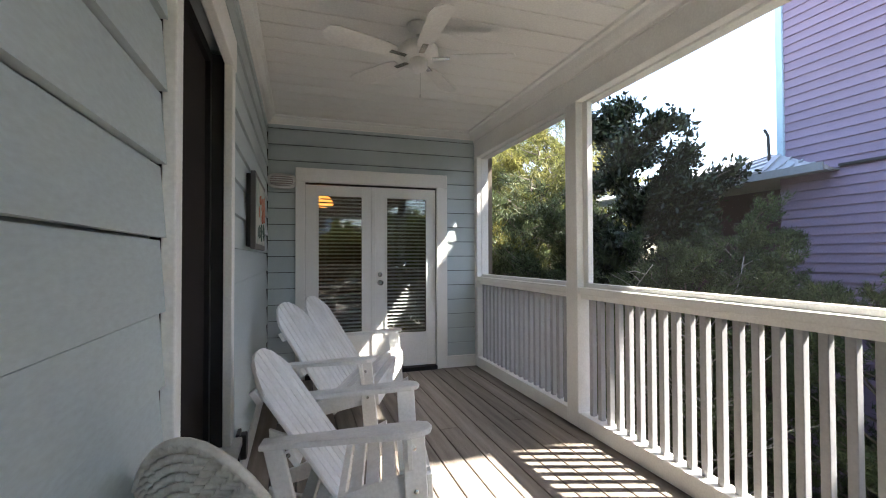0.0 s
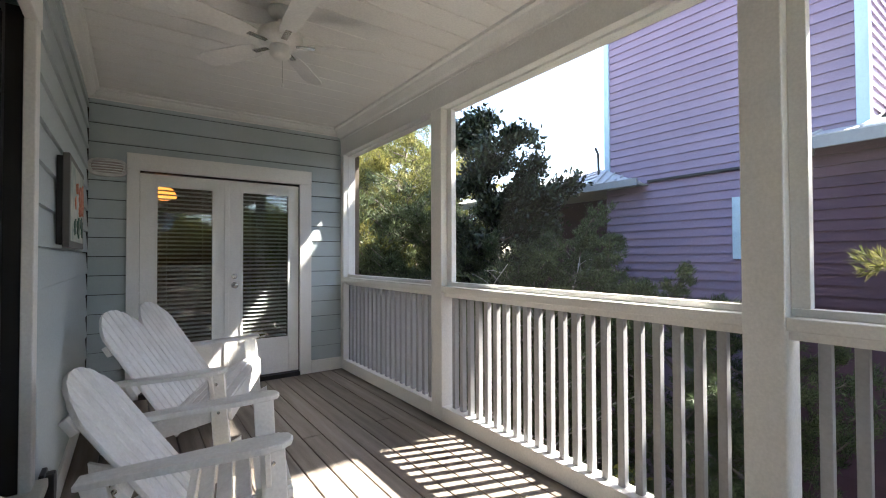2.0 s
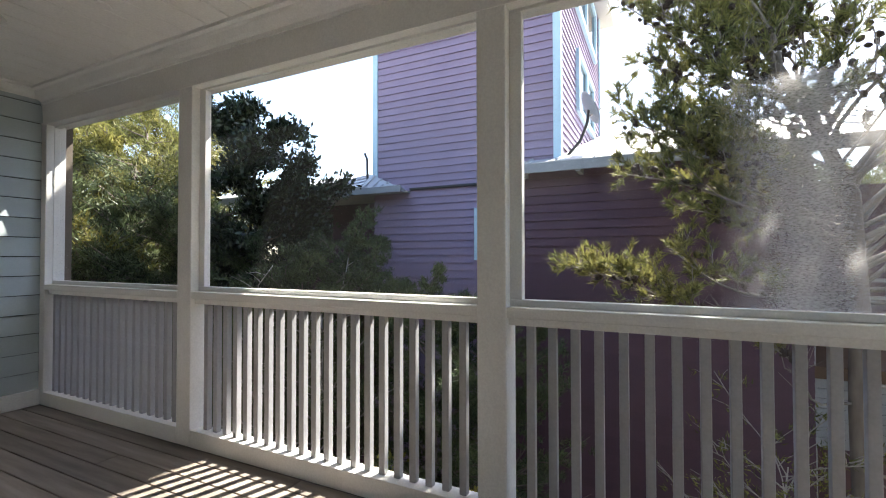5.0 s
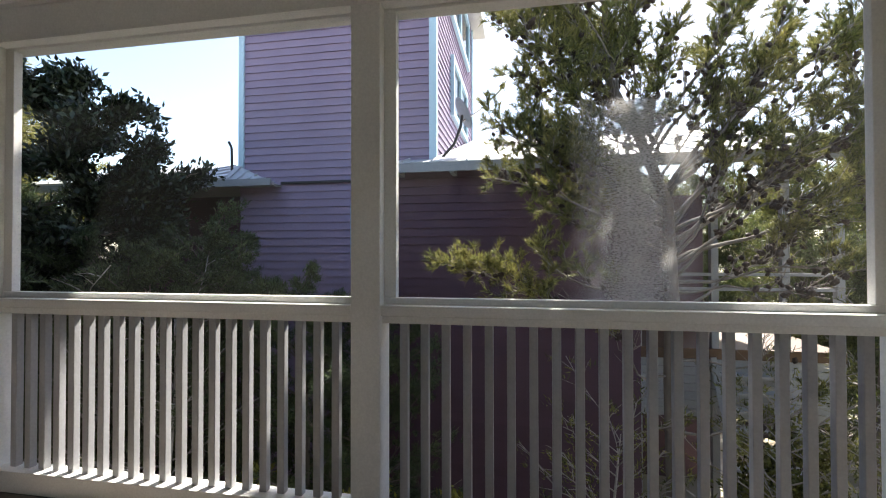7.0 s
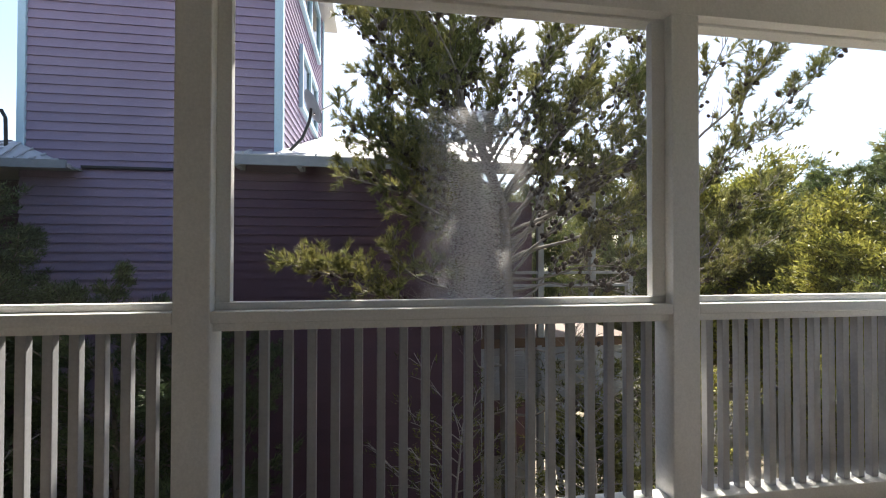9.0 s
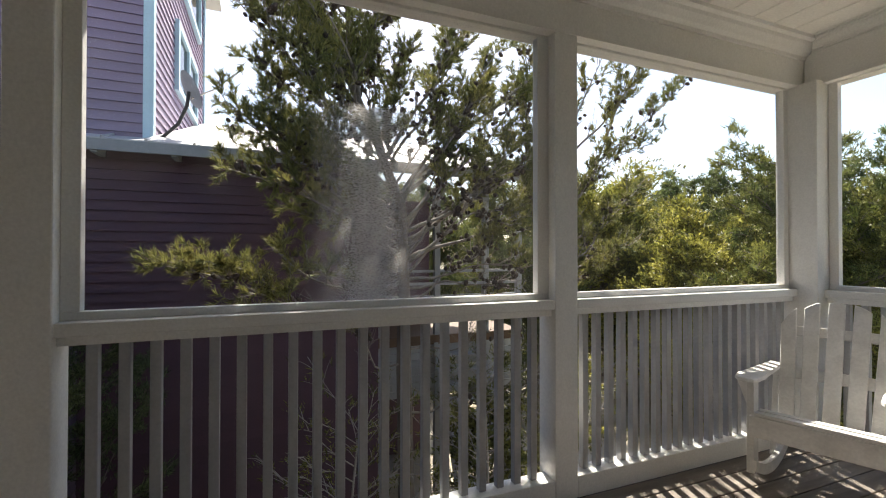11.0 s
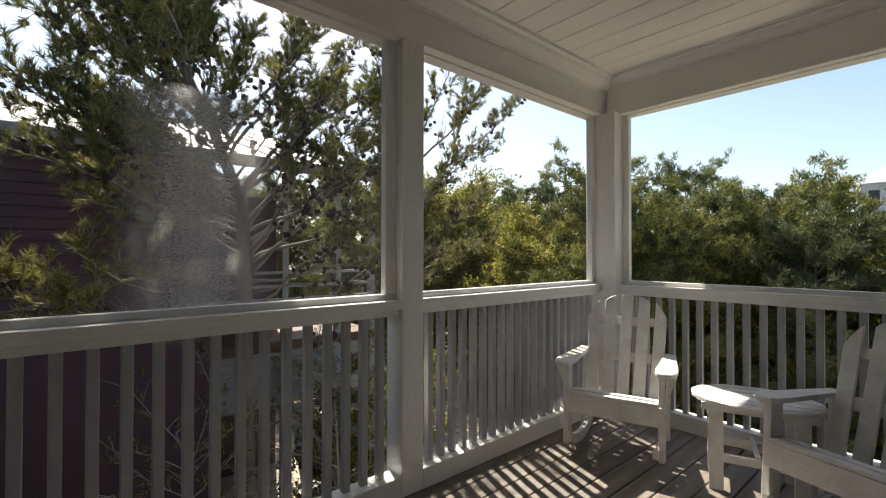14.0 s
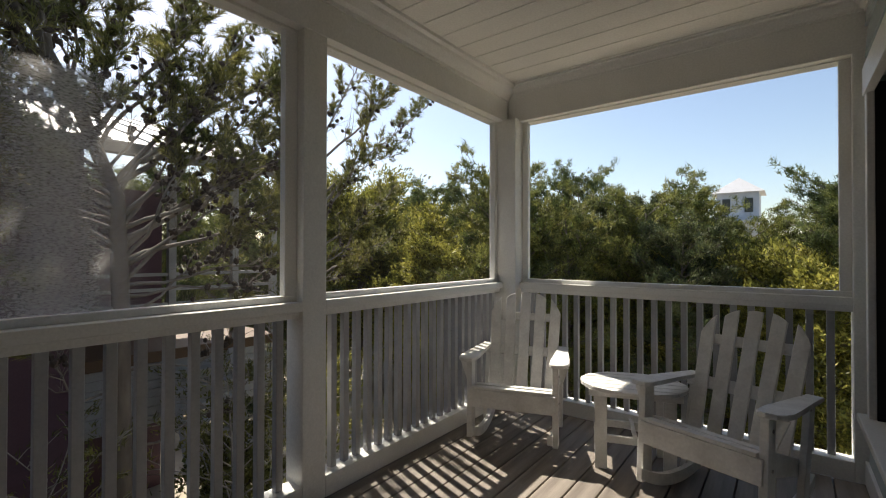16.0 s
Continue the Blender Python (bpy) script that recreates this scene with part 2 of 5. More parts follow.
def tube(points, radii, sides=6, bm=None):
    """A tapered tube along points."""
    bm = bm or bmesh.new()
    rings = []
    pts = [Vector(p) for p in points]
    for i, p in enumerate(pts):
        way = (pts[min(i + 1, len(pts) - 1)] - pts[max(i - 1, 0)]).normalized()
        u = way.cross(Vector((0.31, 0.22, 0.93))).normalized()
        v = way.cross(u)
        rings.append([bm.verts.new(p + radii[i] * (u * math.cos(2 * math.pi * k / sides) + v * math.sin(2 * math.pi * k / sides))) for k in range(sides)])
    for a, b in zip(rings, rings[1:]):
        for k in range(sides):
            bm.faces.new((a[k], a[(k + 1) % sides], b[(k + 1) % sides], b[k]))
    bm.faces.new(rings[0][::-1])
    bm.faces.new(rings[-1])
    return bm


# ---- porch: the plan ----
WALL, NORTH, SOUTH, SCREEN = 0.44, 5.64, -2.80, 2.74   # faces of the house wall, the end wall, the south and the long open side
CEILING, BEAM, SILL = 2.76, 2.455, 1.05
ground_z = -2.9
POSTS = [(3.600, 3.745), (1.370, 1.515), (-0.855, -0.710)]
BAYS = [(3.745, 5.60), (1.515, 3.600), (-0.710, 1.370), (-2.72, -0.855)]
LAP = 0.168

# deck
floor_ob = tagged(link("floor", box((WALL - 0.3, SOUTH - 0.2, -0.25), (SCREEN + 0.2, NORTH + 0.1, -0.045)), DARK), "dark joists under a weathered wooden porch deck", "floor", kind="structure")

# house wall with two window openings
wall_west = thing("wall_west", pose(0, 0, 0), "grey-green lapped siding wall of the house", "wall", kind="structure")
WIN = [(1.985, 3.00), (-2.62, -1.50)]
WIN_LO, WIN_HI = 0.44, 2.24
spans = [(-3.2, WIN[1][0]), (WIN[1][1], WIN[0][0]), (WIN[0][1], NORTH)]
bm = bmesh.new()
for a, b in spans:
    box((WALL - 0.2, a, -0.3), (WALL - 0.034, b, 3.0), bm=bm)
for a, b in WIN:
    box((WALL - 0.2, a, -0.3), (WALL - 0.034, b, WIN_LO), bm=bm)
    box((WALL - 0.2, a, WIN_HI), (WALL - 0.034, b, 3.0), bm=bm)
part("sheathing", bm, SIDING, wall_west)


def lap_board(name, length, mat, parent, m, height=LAP, lift=0.018):
    """One lapped board, length along x, face towards -y, its lower edge thick."""
    bm = prism([(0.004, 0), (0.004, height - 0.007), (-0.004, height - 0.007), (-lift, 0.0)], length)
    bmesh.ops.transform(bm, matrix=m @ Matrix(((0, 0, 1, 0), (1, 0, 0, 0), (0, 1, 0, 0), (0, 0, 0, 1))), verts=bm.verts)
    bmesh.ops.recalc_face_normals(bm, faces=bm.faces)
    return part(name, bm, mat, parent)


z = 0.069
while z < CEILING - 0.06:
    for a, b in spans + WIN:
        if (a, b) in WIN and WIN_LO - 0.16 < z < WIN_HI - 0.11:
            continue
        lap_board("board", b - a, SIDING, wall_west, pose(WALL - 0.016, a, z, 0, 0, 90), 0.180)
    z += 0.180
# end wall round the double door
wall_north = thing("wall_north", pose(0, 0, 0), "grey-green lapped siding end wall of the porch", "wall", kind="structure")
DX0, DX1, DTOP = 0.71, 2.386, 2.23
bm = box((WALL - 0.2, NORTH + 0.034, -0.3), (DX0 + 0.1, NORTH + 0.15, 3.0))
box((DX1 - 0.13, NORTH + 0.034, -0.3), (SCREEN + 0.15, NORTH + 0.15, 3.0), bm=bm)
box((DX0 + 0.1, NORTH + 0.034, 2.07), (DX1 - 0.13, NORTH + 0.15, 3.0), bm=bm)
# Dark backing colour draws the shadow lines between the laps.
part("sheathing", bm, DARK, wall_north)
z = 0.12
while z < CEILING - 0.09:
    runs = [(WALL, SCREEN)] if z > DTOP - 0.14 else [(WALL, DX0 + 0.01), (DX1 - 0.01, SCREEN)]
    for a, b in runs:
        lap_board("board", b - a, SIDING, wall_north, pose(a, NORTH + 0.016, z, 0, 0, 0))
    z += LAP
for wall_name, lo, hi in (("baseboard", (WALL - 0.01, SOUTH - 0.1, 0), (WALL + 0.012, NORTH - 0.02, 0.135)), ("baseboard", (WALL + 0.012, NORTH - 0.022, 0), (DX0, NORTH + 0.01, 0.135)),
                          ("baseboard", (DX1, NORTH - 0.022, 0), (SCREEN, NORTH + 0.01, 0.135))):
    tagged(link(wall_name, box(lo, hi, 0.004), WHITE), "white painted baseboard at the foot of the siding", "baseboard", kind="structure")

# ceiling of boards, with beads, crown and beams
bm = bmesh.new()
y = -2.904
while y < NORTH:
    box((WALL - 0.02, y + 0.0035, CEILING), (SCREEN + 0.1, y + 0.1965, CEILING + 0.02), 0.004, bm=bm)
    y += 0.200
box((WALL - 0.2, SOUTH - 0.3, CEILING + 0.012), (SCREEN + 0.3, NORTH + 0.2, CEILING + 0.06), bm=bm)
tagged(link("ceiling", bm, CEIL), "white painted tongue and groove porch ceiling", "ceiling", kind="structure")

CROWN = [(0, 0), (0.014, 0), (0.018, 0.02), (0.045, 0.035), (0.075, 0.07), (0.082, 0.09), (0.11, 0.098), (0.11, 0.12), (0, 0.12)]


def crown(length, m, size=1.0):
    bm = prism([(x * size, y * size) for x, y in CROWN], length, m @ pose(0, 0, 0, 90, 0, 0))
    return tagged(link("crown_moulding", bm, WHITE), "white painted crown moulding under the porch ceiling", "moulding", kind="structure")


crown(NORTH - SOUTH, pose(SCREEN, SOUTH, CEILING - 0.12, 0, 0, 180))
crown(NORTH - SOUTH, pose(WALL - 0.01, NORTH, CEILING - 0.09, 0, 0, 0), 0.75)
crown(SCREEN - WALL, pose(SCREEN, NORTH + 0.012, CEILING - 0.09, 0, 0, -90), 0.75)
crown(SCREEN - WALL, pose(WALL, SOUTH, CEILING - 0.08, 0, 0, 90), 0.66)
bm = box((SCREEN, SOUTH - 0.18, BEAM), (SCREEN + 0.17, NORTH + 0.15, CEILING + 0.02), 0.006)
box((SCREEN - 0.008, SOUTH, BEAM + 0.0), (SCREEN, NORTH, BEAM + 0.02), bm=bm)
tagged(link("beam", bm, WHITE), "white boxed beam over the long open side", "beam", kind="structure")
bm = box((WALL - 0.05, SOUTH - 0.18, BEAM - 0.008), (SCREEN - 0.002, SOUTH, CEILING + 0.02), 0.006)
tagged(link("beam", bm, WHITE), "white boxed beam over the end opening", "beam", kind="structure")
# eaves outside
bm = box((SCREEN + 0.17, SOUTH - 0.7, 2.72), (SCREEN + 0.50, NORTH + 1.5, 2.75))
box((SCREEN + 0.50, SOUTH - 0.7, 2.70), (SCREEN + 0.54, NORTH + 1.5, 2.825), bm=bm)
box((WALL - 1.0, SOUTH - 0.7, 2.72), (SCREEN + 0.17, SOUTH - 0.18, 2.75), bm=bm)
tagged(link("eaves", bm, WHITE), "white soffit and fascia of the porch roof", "eaves", kind="structure")
bm = box((WALL - 5, SOUTH - 0.75, CEILING + 0.07), (SCREEN + 0.56, NORTH + 6, CEILING + 0.12))
tagged(link("roof", bm, TIN), "metal roof over the porch", "roof", kind="structure")


# ---- posts, rails and screens ----
def post(lo, hi, label):
    ob = thing("porch_post", pose((lo[0] + hi[0]) / 2, (lo[1] + hi[1]) / 2, 0), label, "post", "posts of the porch")
    c = ((lo[0] + hi[0]) / 2, (lo[1] + hi[1]) / 2)
    part("shaft", box((lo[0] - c[0], lo[1] - c[1], 0), (hi[0] - c[0], hi[1] - c[1], BEAM + 0.01), 0.006), WHITE, ob)
    return ob


for a, b in POSTS:
    post((SCREEN - 0.002, a), (SCREEN + 0.145, b), "white boxed square porch post")
post((SCREEN - 0.002, 5.565), (SCREEN + 0.145, NORTH + 0.01), "white half post against the end wall")
post((SCREEN - 0.115, SOUTH - 0.16), (SCREEN + 0.145, SOUTH + 0.07), "white boxed corner post of the porch")
post((WALL - 0.01, SOUTH - 0.15), (WALL + 0.055, SOUTH + 0.0), "white half post against the house wall")


def bay(length, count, m, label, cloth, foot, f0=0.055, f1=0.055):
    """One bay between posts: the rail with its balusters, and the screen frame over it. x runs along the bay, y outwards."""
    rail = thing("railing", m, label, "railing", "railings of the porch")
    part("top_rail", box((0, 0, SILL - 0.05), (length, 0.13, SILL), 0.004), WHITE, rail)
    part("sub_rail", box((0, 0.03, SILL - 0.085), (length, 0.10, SILL - 0.05)), WHITE, rail)
    part("bottom_rail", box((0, -0.002, 0.0), (length, 0.11, foot), 0.004), WHITE, rail)
    pitch = length / (count + 1)
    first = part("baluster", box((-0.019, 0.045, foot), (0.019, 0.083, SILL - 0.085), 0.003), BALUSTER_SHADED, rail)
    for i in range(count):
        if i:
            ob = new("baluster", first.data)
            ob.parent = rail
        else:
            ob = first
        ob.location.x = pitch * (i + 1)
    scr = thing("insect_screen", m, "grey insect screen in a white stop frame", "screen", "screens of the porch")
    part("sill_stop", box((0, 0.055, SILL), (length, 0.10, SILL + 0.032), 0.003), WHITE, scr)
    part("head_stop", box((0, 0.055, BEAM - 0.016), (length, 0.10, BEAM), 0.003), WHITE, scr)
    part("side_stop", box((0, 0.055, SILL + 0.032), (f0, 0.10, BEAM - 0.016), 0.003), WHITE, scr)
    part("side_stop", box((length - f1, 0.055, SILL + 0.032), (length, 0.10, BEAM - 0.016), 0.003), WHITE, scr)
    bm = box((f0 * 0.5, 0.078, SILL + 0.02), (length - f1 * 0.5, 0.0785, BEAM - 0.01))
    bmesh.ops.transform(bm, matrix=m, verts=bm.verts)
    sheet = part("screen_cloth", bm, cloth, scr)
    sheet.matrix_parent_inverse = m.inverted()
    return rail


counts = [18, 21, 20, 20]
for (a, b), c, cloth, (f0, f1) in zip(BAYS, counts, (CLOTH, CLOTH, CLOTH_GLARE, CLOTH), ((0.04, 0.018), (0.06, 0.018), (0.06, 0.07), (0.018, 0.05))):
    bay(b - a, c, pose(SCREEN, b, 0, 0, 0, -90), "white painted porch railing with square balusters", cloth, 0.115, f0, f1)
bay(SCREEN - 0.115 - WALL - 0.055, 21, pose(SCREEN - 0.115, SOUTH, 0, 0, 0, 180), "white painted railing across the end of the porch", CLOTH, 0.115)


# ---- windows and the double door ----
def house_window(name, a, b, label):
    w = thing(name, pose(WALL, (a + b) / 2, WIN_LO), label, "window", kind="structure")
    h, half = WIN_HI - WIN_LO, (b - a) / 2
    part("casing", box((-0.01, -half, 0.0), (0.022, -half + 0.065, h - 0.09), 0.004), WHITE, w)
    part("casing", box((-0.01, half - 0.085, 0.0), (0.026, half, h - 0.09), 0.004), WHITE, w)
    part("head_casing", box((-0.01, -half - 0.01, h - 0.09), (0.030, half + 0.01, h + 0.06), 0.004), WHITE, w)
    part("sill", box((-0.14, -half - 0.03, -0.04), (0.060, half + 0.03, 0.0), 0.006), WHITE, w)
    for s in (-1, 1):
        part("jamb", box((-0.14, min(s * half, s * (half - 0.075)), 0), (-0.01, max(s * half, s * (half - 0.075)), h - 0.05)), DARK, w)
    bm = box((-0.10, -half + 0.075, 0.0), (-0.06, -half + 0.115, h - 0.05))
    box((-0.10, half - 0.115, 0.0), (-0.06, half - 0.075, h - 0.05), bm=bm)
    box((-0.10, -half + 0.115, 0.0), (-0.06, half - 0.115, 0.05), bm=bm)
    box((-0.10, -half + 0.115, h - 0.10), (-0.06, half - 0.115, h - 0.05), bm=bm)
    part("sash", bm, DARK, w, "dark window sash")
    part("pane", box((-0.085, -half + 0.1, 0.04), (-0.08, half - 0.1, h - 0.08)), WINDOW_SCREEN, w, "dark window screen")
    # Added dark sheet in place of the unlit room behind the pane.
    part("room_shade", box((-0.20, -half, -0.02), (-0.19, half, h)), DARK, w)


house_window("window_1", *WIN[0], "dark window with white casing in the siding wall")
house_window("window_2", *WIN[1], "dark window with white casing near the porch end")

door = thing("door_1", pose(0, NORTH, 0), "white glazed double door with closed blinds behind the glass", "door", kind="structure")
part("casing", box((DX0, -0.024, 0), (DX0 + 0.098, 0.012, DTOP - 0.15), 0.004), WHITE, door)
part("casing", box((DX1 - 0.128, -0.024, 0), (DX1, 0.012, DTOP - 0.15), 0.004), WHITE, door)
part("head_casing", box((DX0, -0.026, DTOP - 0.15), (DX1, 0.012, DTOP), 0.004), WHITE, door)
part("threshold", box((DX0 + 0.098, -0.05, 0.0), (DX1 - 0.128, 0.13, 0.045), 0.004), DARK, door, "dark metal threshold")
SEAM = 1.535


def door_leaf(x0, x1, gx0, gx1, knob_x):
    ob = part("leaf", box((x0, 0.018, 0.05), (gx0, 0.062, 2.06), 0.003), WHITE, door)
    bm = box((gx1, 0.018, 0.05), (x1, 0.062, 2.06), 0.003)
    part("stile", bm, WHITE, ob)
    part("bottom_panel", box((gx0, 0.018, 0.05), (gx1, 0.062, 0.42), 0.003), WHITE, ob)
    part("top_panel", box((gx0, 0.018, 1.955), (gx1, 0.062, 2.06), 0.003), WHITE, ob)
    bm = bmesh.new()
    for lo, hi in (((gx0 - 0.012, 0.010, 0.408), (gx0 + 0.012, 0.018, 1.967)), ((gx1 - 0.012, 0.010, 0.408), (gx1 + 0.012, 0.018, 1.967)),
                   ((gx0 + 0.012, 0.010, 0.408), (gx1 - 0.012, 0.018, 0.432)), ((gx0 + 0.012, 0.010, 1.943), (gx1 - 0.012, 0.018, 1.967))):
        box(lo, hi, 0.002, bm=bm)
    part("glazing_bead", bm, WHITE, ob)
    pane = part("pane", box((gx0, 0.034, 0.42), (gx1, 0.040, 1.955)), GLASS, ob)
    pane.visible_shadow = False
    first = None
    zz = 0.44
    while zz < 1.95:
        if first is None:
            first = part("blind_slat", box((gx0 + 0.006, -0.013, -0.0006), (gx1 - 0.006, 0.013, 0.0006)), BLIND, ob)
            slat = first
        else:
            slat = new("blind_slat", first.data)
            slat.parent = ob
        slat.matrix_basis = pose(0, 0.082, zz, 38, 0, 0)
        zz += 0.040
    for cx in (gx0 + 0.09, gx1 - 0.09):
        part("blind_cord", box((cx - 0.0015, 0.066, 0.44), (cx + 0.0015, 0.069, 1.95)), BLIND, ob)
    if knob_x:
        bm = lathe([(0.030, 0), (0.030, 0.008), (0.012, 0.012), (0.011, 0.035), (0.026, 0.045), (0.030, 0.058), (0.022, 0.070), (0.004, 0.072)], pose(knob_x, 0.018, 1.0, 90, 0, 0), 16)
        part("knob", bm, CHROME, ob, "round satin nickel door knob", True)
        part("deadbolt", lathe([(0.026, 0), (0.026, 0.012), (0.012, 0.016)], pose(knob_x, 0.018, 1.09, 90, 0, 0), 16), CHROME, ob, "", True)


door_leaf(DX0 + 0.10, SEAM - 0.002, 0.935, 1.415, None)
door_leaf(SEAM + 0.002, DX1 - 0.13, 1.675, 2.15, 1.607)
part("astragal", box((SEAM - 0.022, 0.008, 0.05), (SEAM + 0.022, 0.018, 2.06), 0.003), WHITE, door)
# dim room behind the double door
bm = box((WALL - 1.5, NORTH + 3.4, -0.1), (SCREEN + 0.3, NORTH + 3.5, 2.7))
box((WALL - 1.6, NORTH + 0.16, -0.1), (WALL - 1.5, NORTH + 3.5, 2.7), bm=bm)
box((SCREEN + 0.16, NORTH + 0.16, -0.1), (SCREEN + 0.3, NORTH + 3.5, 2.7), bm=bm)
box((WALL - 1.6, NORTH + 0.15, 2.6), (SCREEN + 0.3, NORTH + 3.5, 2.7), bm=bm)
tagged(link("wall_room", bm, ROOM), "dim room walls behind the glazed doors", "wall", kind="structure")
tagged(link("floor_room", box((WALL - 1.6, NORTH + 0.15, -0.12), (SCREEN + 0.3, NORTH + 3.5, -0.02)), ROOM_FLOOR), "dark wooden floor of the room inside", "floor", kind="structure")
pend = thing("pendant_lamp", pose(1.02, NORTH + 0.55, 1.93), "lit amber glass pendant lamp in the dim room", "lamp")
part("shade", lathe([(0.03, 0.10), (0.09, 0.06), (0.12, 0.0), (0.11, -0.03), (0.04, -0.05)], None, 20), glowing("amber_glass", (1.0, 0.33, 0.06), 0.7), pend, "glowing amber glass shade", True)
part("rod", tube([(0, 0, 0.09), (0, 0, 0.67)], [0.008, 0.008]), DARK, pend)

# bulkhead lamp
lamp = thing("wall_lamp", pose(0.575, NORTH - 0.005, 2.075), "oval ribbed bulkhead lamp on the siding", "lamp")


def oval(w, h, k=28, pw=0.6):
    pts = []
    for i in range(k):
        c, s = math.cos(2 * math.pi * i / k), math.sin(2 * math.pi * i / k)
        pts.append((w * math.copysign(abs(c) ** pw, c), h * math.copysign(abs(s) ** pw, s)))
    return pts


part("base", prism(oval(0.140, 0.078), 0.05, pose(0, 0.005, 0, 90, 0, 0), 0.004), CHAIR_WORN, lamp)
part("diffuser", prism(oval(0.112, 0.052), 0.085, pose(0, 0.0, 0, 90, 0, 0), 0.012), material("frosted_lamp_glass", (0.42, 0.36, 0.33), 0.3, None, 6, 60, 0.05), lamp, "dull unlit frosted lens")
for k in range(5):
    zz = -0.045 + 0.0225 * k
    hw = 0.125 * (1 - (abs(zz) / 0.09) ** 2) ** 0.5
    part("rib", tube([(-hw, -0.05, zz), (-hw * 0.8, -0.09, zz), (0, -0.102, zz), (hw * 0.8, -0.09, zz), (hw, -0.05, zz)], [0.005] * 5), CHAIR_WORN, lamp, "", True)

# picture on the house wall
pic = thing("framed_picture", pose(WALL + 0.02, 4.05, 1.575), "flower picture in a dark deep frame hung on the siding", "picture")
part("backing", box((-0.018, -0.37, -0.225), (0.008, 0.37, 0.225)), DARK, pic)
bm = box((0.008, -0.385, -0.24), (0.036, -0.345, 0.24), 0.003)
for lo, hi in (((0.008, 0.345, -0.24), (0.036, 0.385, 0.24)), ((0.008, -0.345, -0.24), (0.036, 0.345, -0.205)), ((0.008, -0.345, 0.205), (0.036, 0.345, 0.24))):
    box(lo, hi, 0.003, bm=bm)
part("frame", bm, material("grey_picture_frame", (0.10, 0.095, 0.09), 0.5, None, 8, 60, 0.1), pic)
part("canvas", box((0.008, -0.345, -0.205), (0.038, 0.345, 0.205)), material("canvas", (0.55, 0.53, 0.47), 0.7, (0.25, 0.33, 0.30), 9, 60, 0.1, amount=0.9), pic)
rng = random.Random(4)
reds = material("painted_petals", (0.50, 0.16, 0.10), 0.6, (0.65, 0.35, 0.25), 20, 60, 0.1)
greens = material("painted_leaves", (0.05, 0.12, 0.09), 0.6, (0.10, 0.10, 0.08), 20, 60, 0.1)
for k in range(16):
    cy, cz = rng.uniform(-0.26, 0.28), rng.uniform(-0.15, 0.15)
    r, mat_k = rng.uniform(0.03, 0.065), (reds if cz > -0.03 else greens)
    bm = prism([(r * (0.75 + 0.25 * math.cos(5 * a)) * math.cos(a), r * (0.75 + 0.25 * math.cos(5 * a)) * math.sin(a)) for a in [2 * math.pi * i / 20 for i in range(20)]], 0.003 + 0.0004 * k,
               pose(0.038, cy, cz, 90, 0, 90))
    part("painted_flower" if mat_k is reds else "painted_leaf", bm, mat_k, pic)

# outlet with a black cover
out = thing("outlet_cover", pose(WALL + 0.004, 3.28, 0.30), "black weatherproof outlet cover on the siding", "outlet")
part("plate", box((0, -0.05, -0.075), (0.02, 0.05, 0.075), 0.006), BLACK, out)
part("lid", prism(oval(0.045, 0.065, 20, 0.5), 0.03, pose(0.02, 0, 0, 90, 0, 90), 0.004), BLACK, out)


# ---- ceiling fans ----
def fan(x, y, turn, label):
    ob = thing("ceiling_fan", pose(x, y, CEILING, 0, 0, turn), label, "fan", "fans under the ceiling")
    part("canopy", lathe([(0.070, 0.0), (0.072, -0.02), (0.055, -0.05), (0.022, -0.065)]), FAN, ob, "", True)
    part("rod", tube([(0, 0, -0.05), (0, 0, -0.14)], [0.016, 0.016], 10), FAN, ob, "", True)
    part("motor", lathe([(0.03, -0.11), (0.09, -0.12), (0.125, -0.15), (0.13, -0.19), (0.11, -0.215), (0.06, -0.225)]), FAN, ob, "", True)
    part("switch_housing", lathe([(0.058, -0.225), (0.062, -0.24), (0.060, -0.275), (0.04, -0.295), (0.008, -0.30)]), FAN, ob, "", True)
    for k in range(5):
        m = pose(0, 0, -0.215, 0, 0, 72 * k)
        bm = box((0.085, -0.018, -0.004), (0.20, 0.018, 0.002), 0.002, m)
        iron = part("blade_iron", bm, CHROME, ob, "dull metal blade arm")
        outline = [(0.17, -0.045), (0.24, -0.060), (0.55, -0.070), (0.60, -0.055), (0.62, 0.0), (0.60, 0.055), (0.55, 0.070), (0.24, 0.060), (0.17, 0.045)]
        part("blade", prism(outline, 0.006, m @ pose(0, 0, 0.004, 12, 0, 0)), FAN, ob)
    part("pull_chain", tube([(0.03, 0, -0.29), (0.03, 0, -0.44)], [0.0015, 0.0015], 4), CHROME, ob)
    part("chain_pull", lathe([(0.002, 0.012), (0.006, 0.004), (0.006, -0.008), (0.002, -0.014)], pose(0.03, 0, -0.445), 8), FAN, ob)


fan(1.47, 3.45, 52, "white five-blade ceiling fan with a pull chain")
fan(1.50, -0.82, 70, "white five-blade ceiling fan near the porch end")


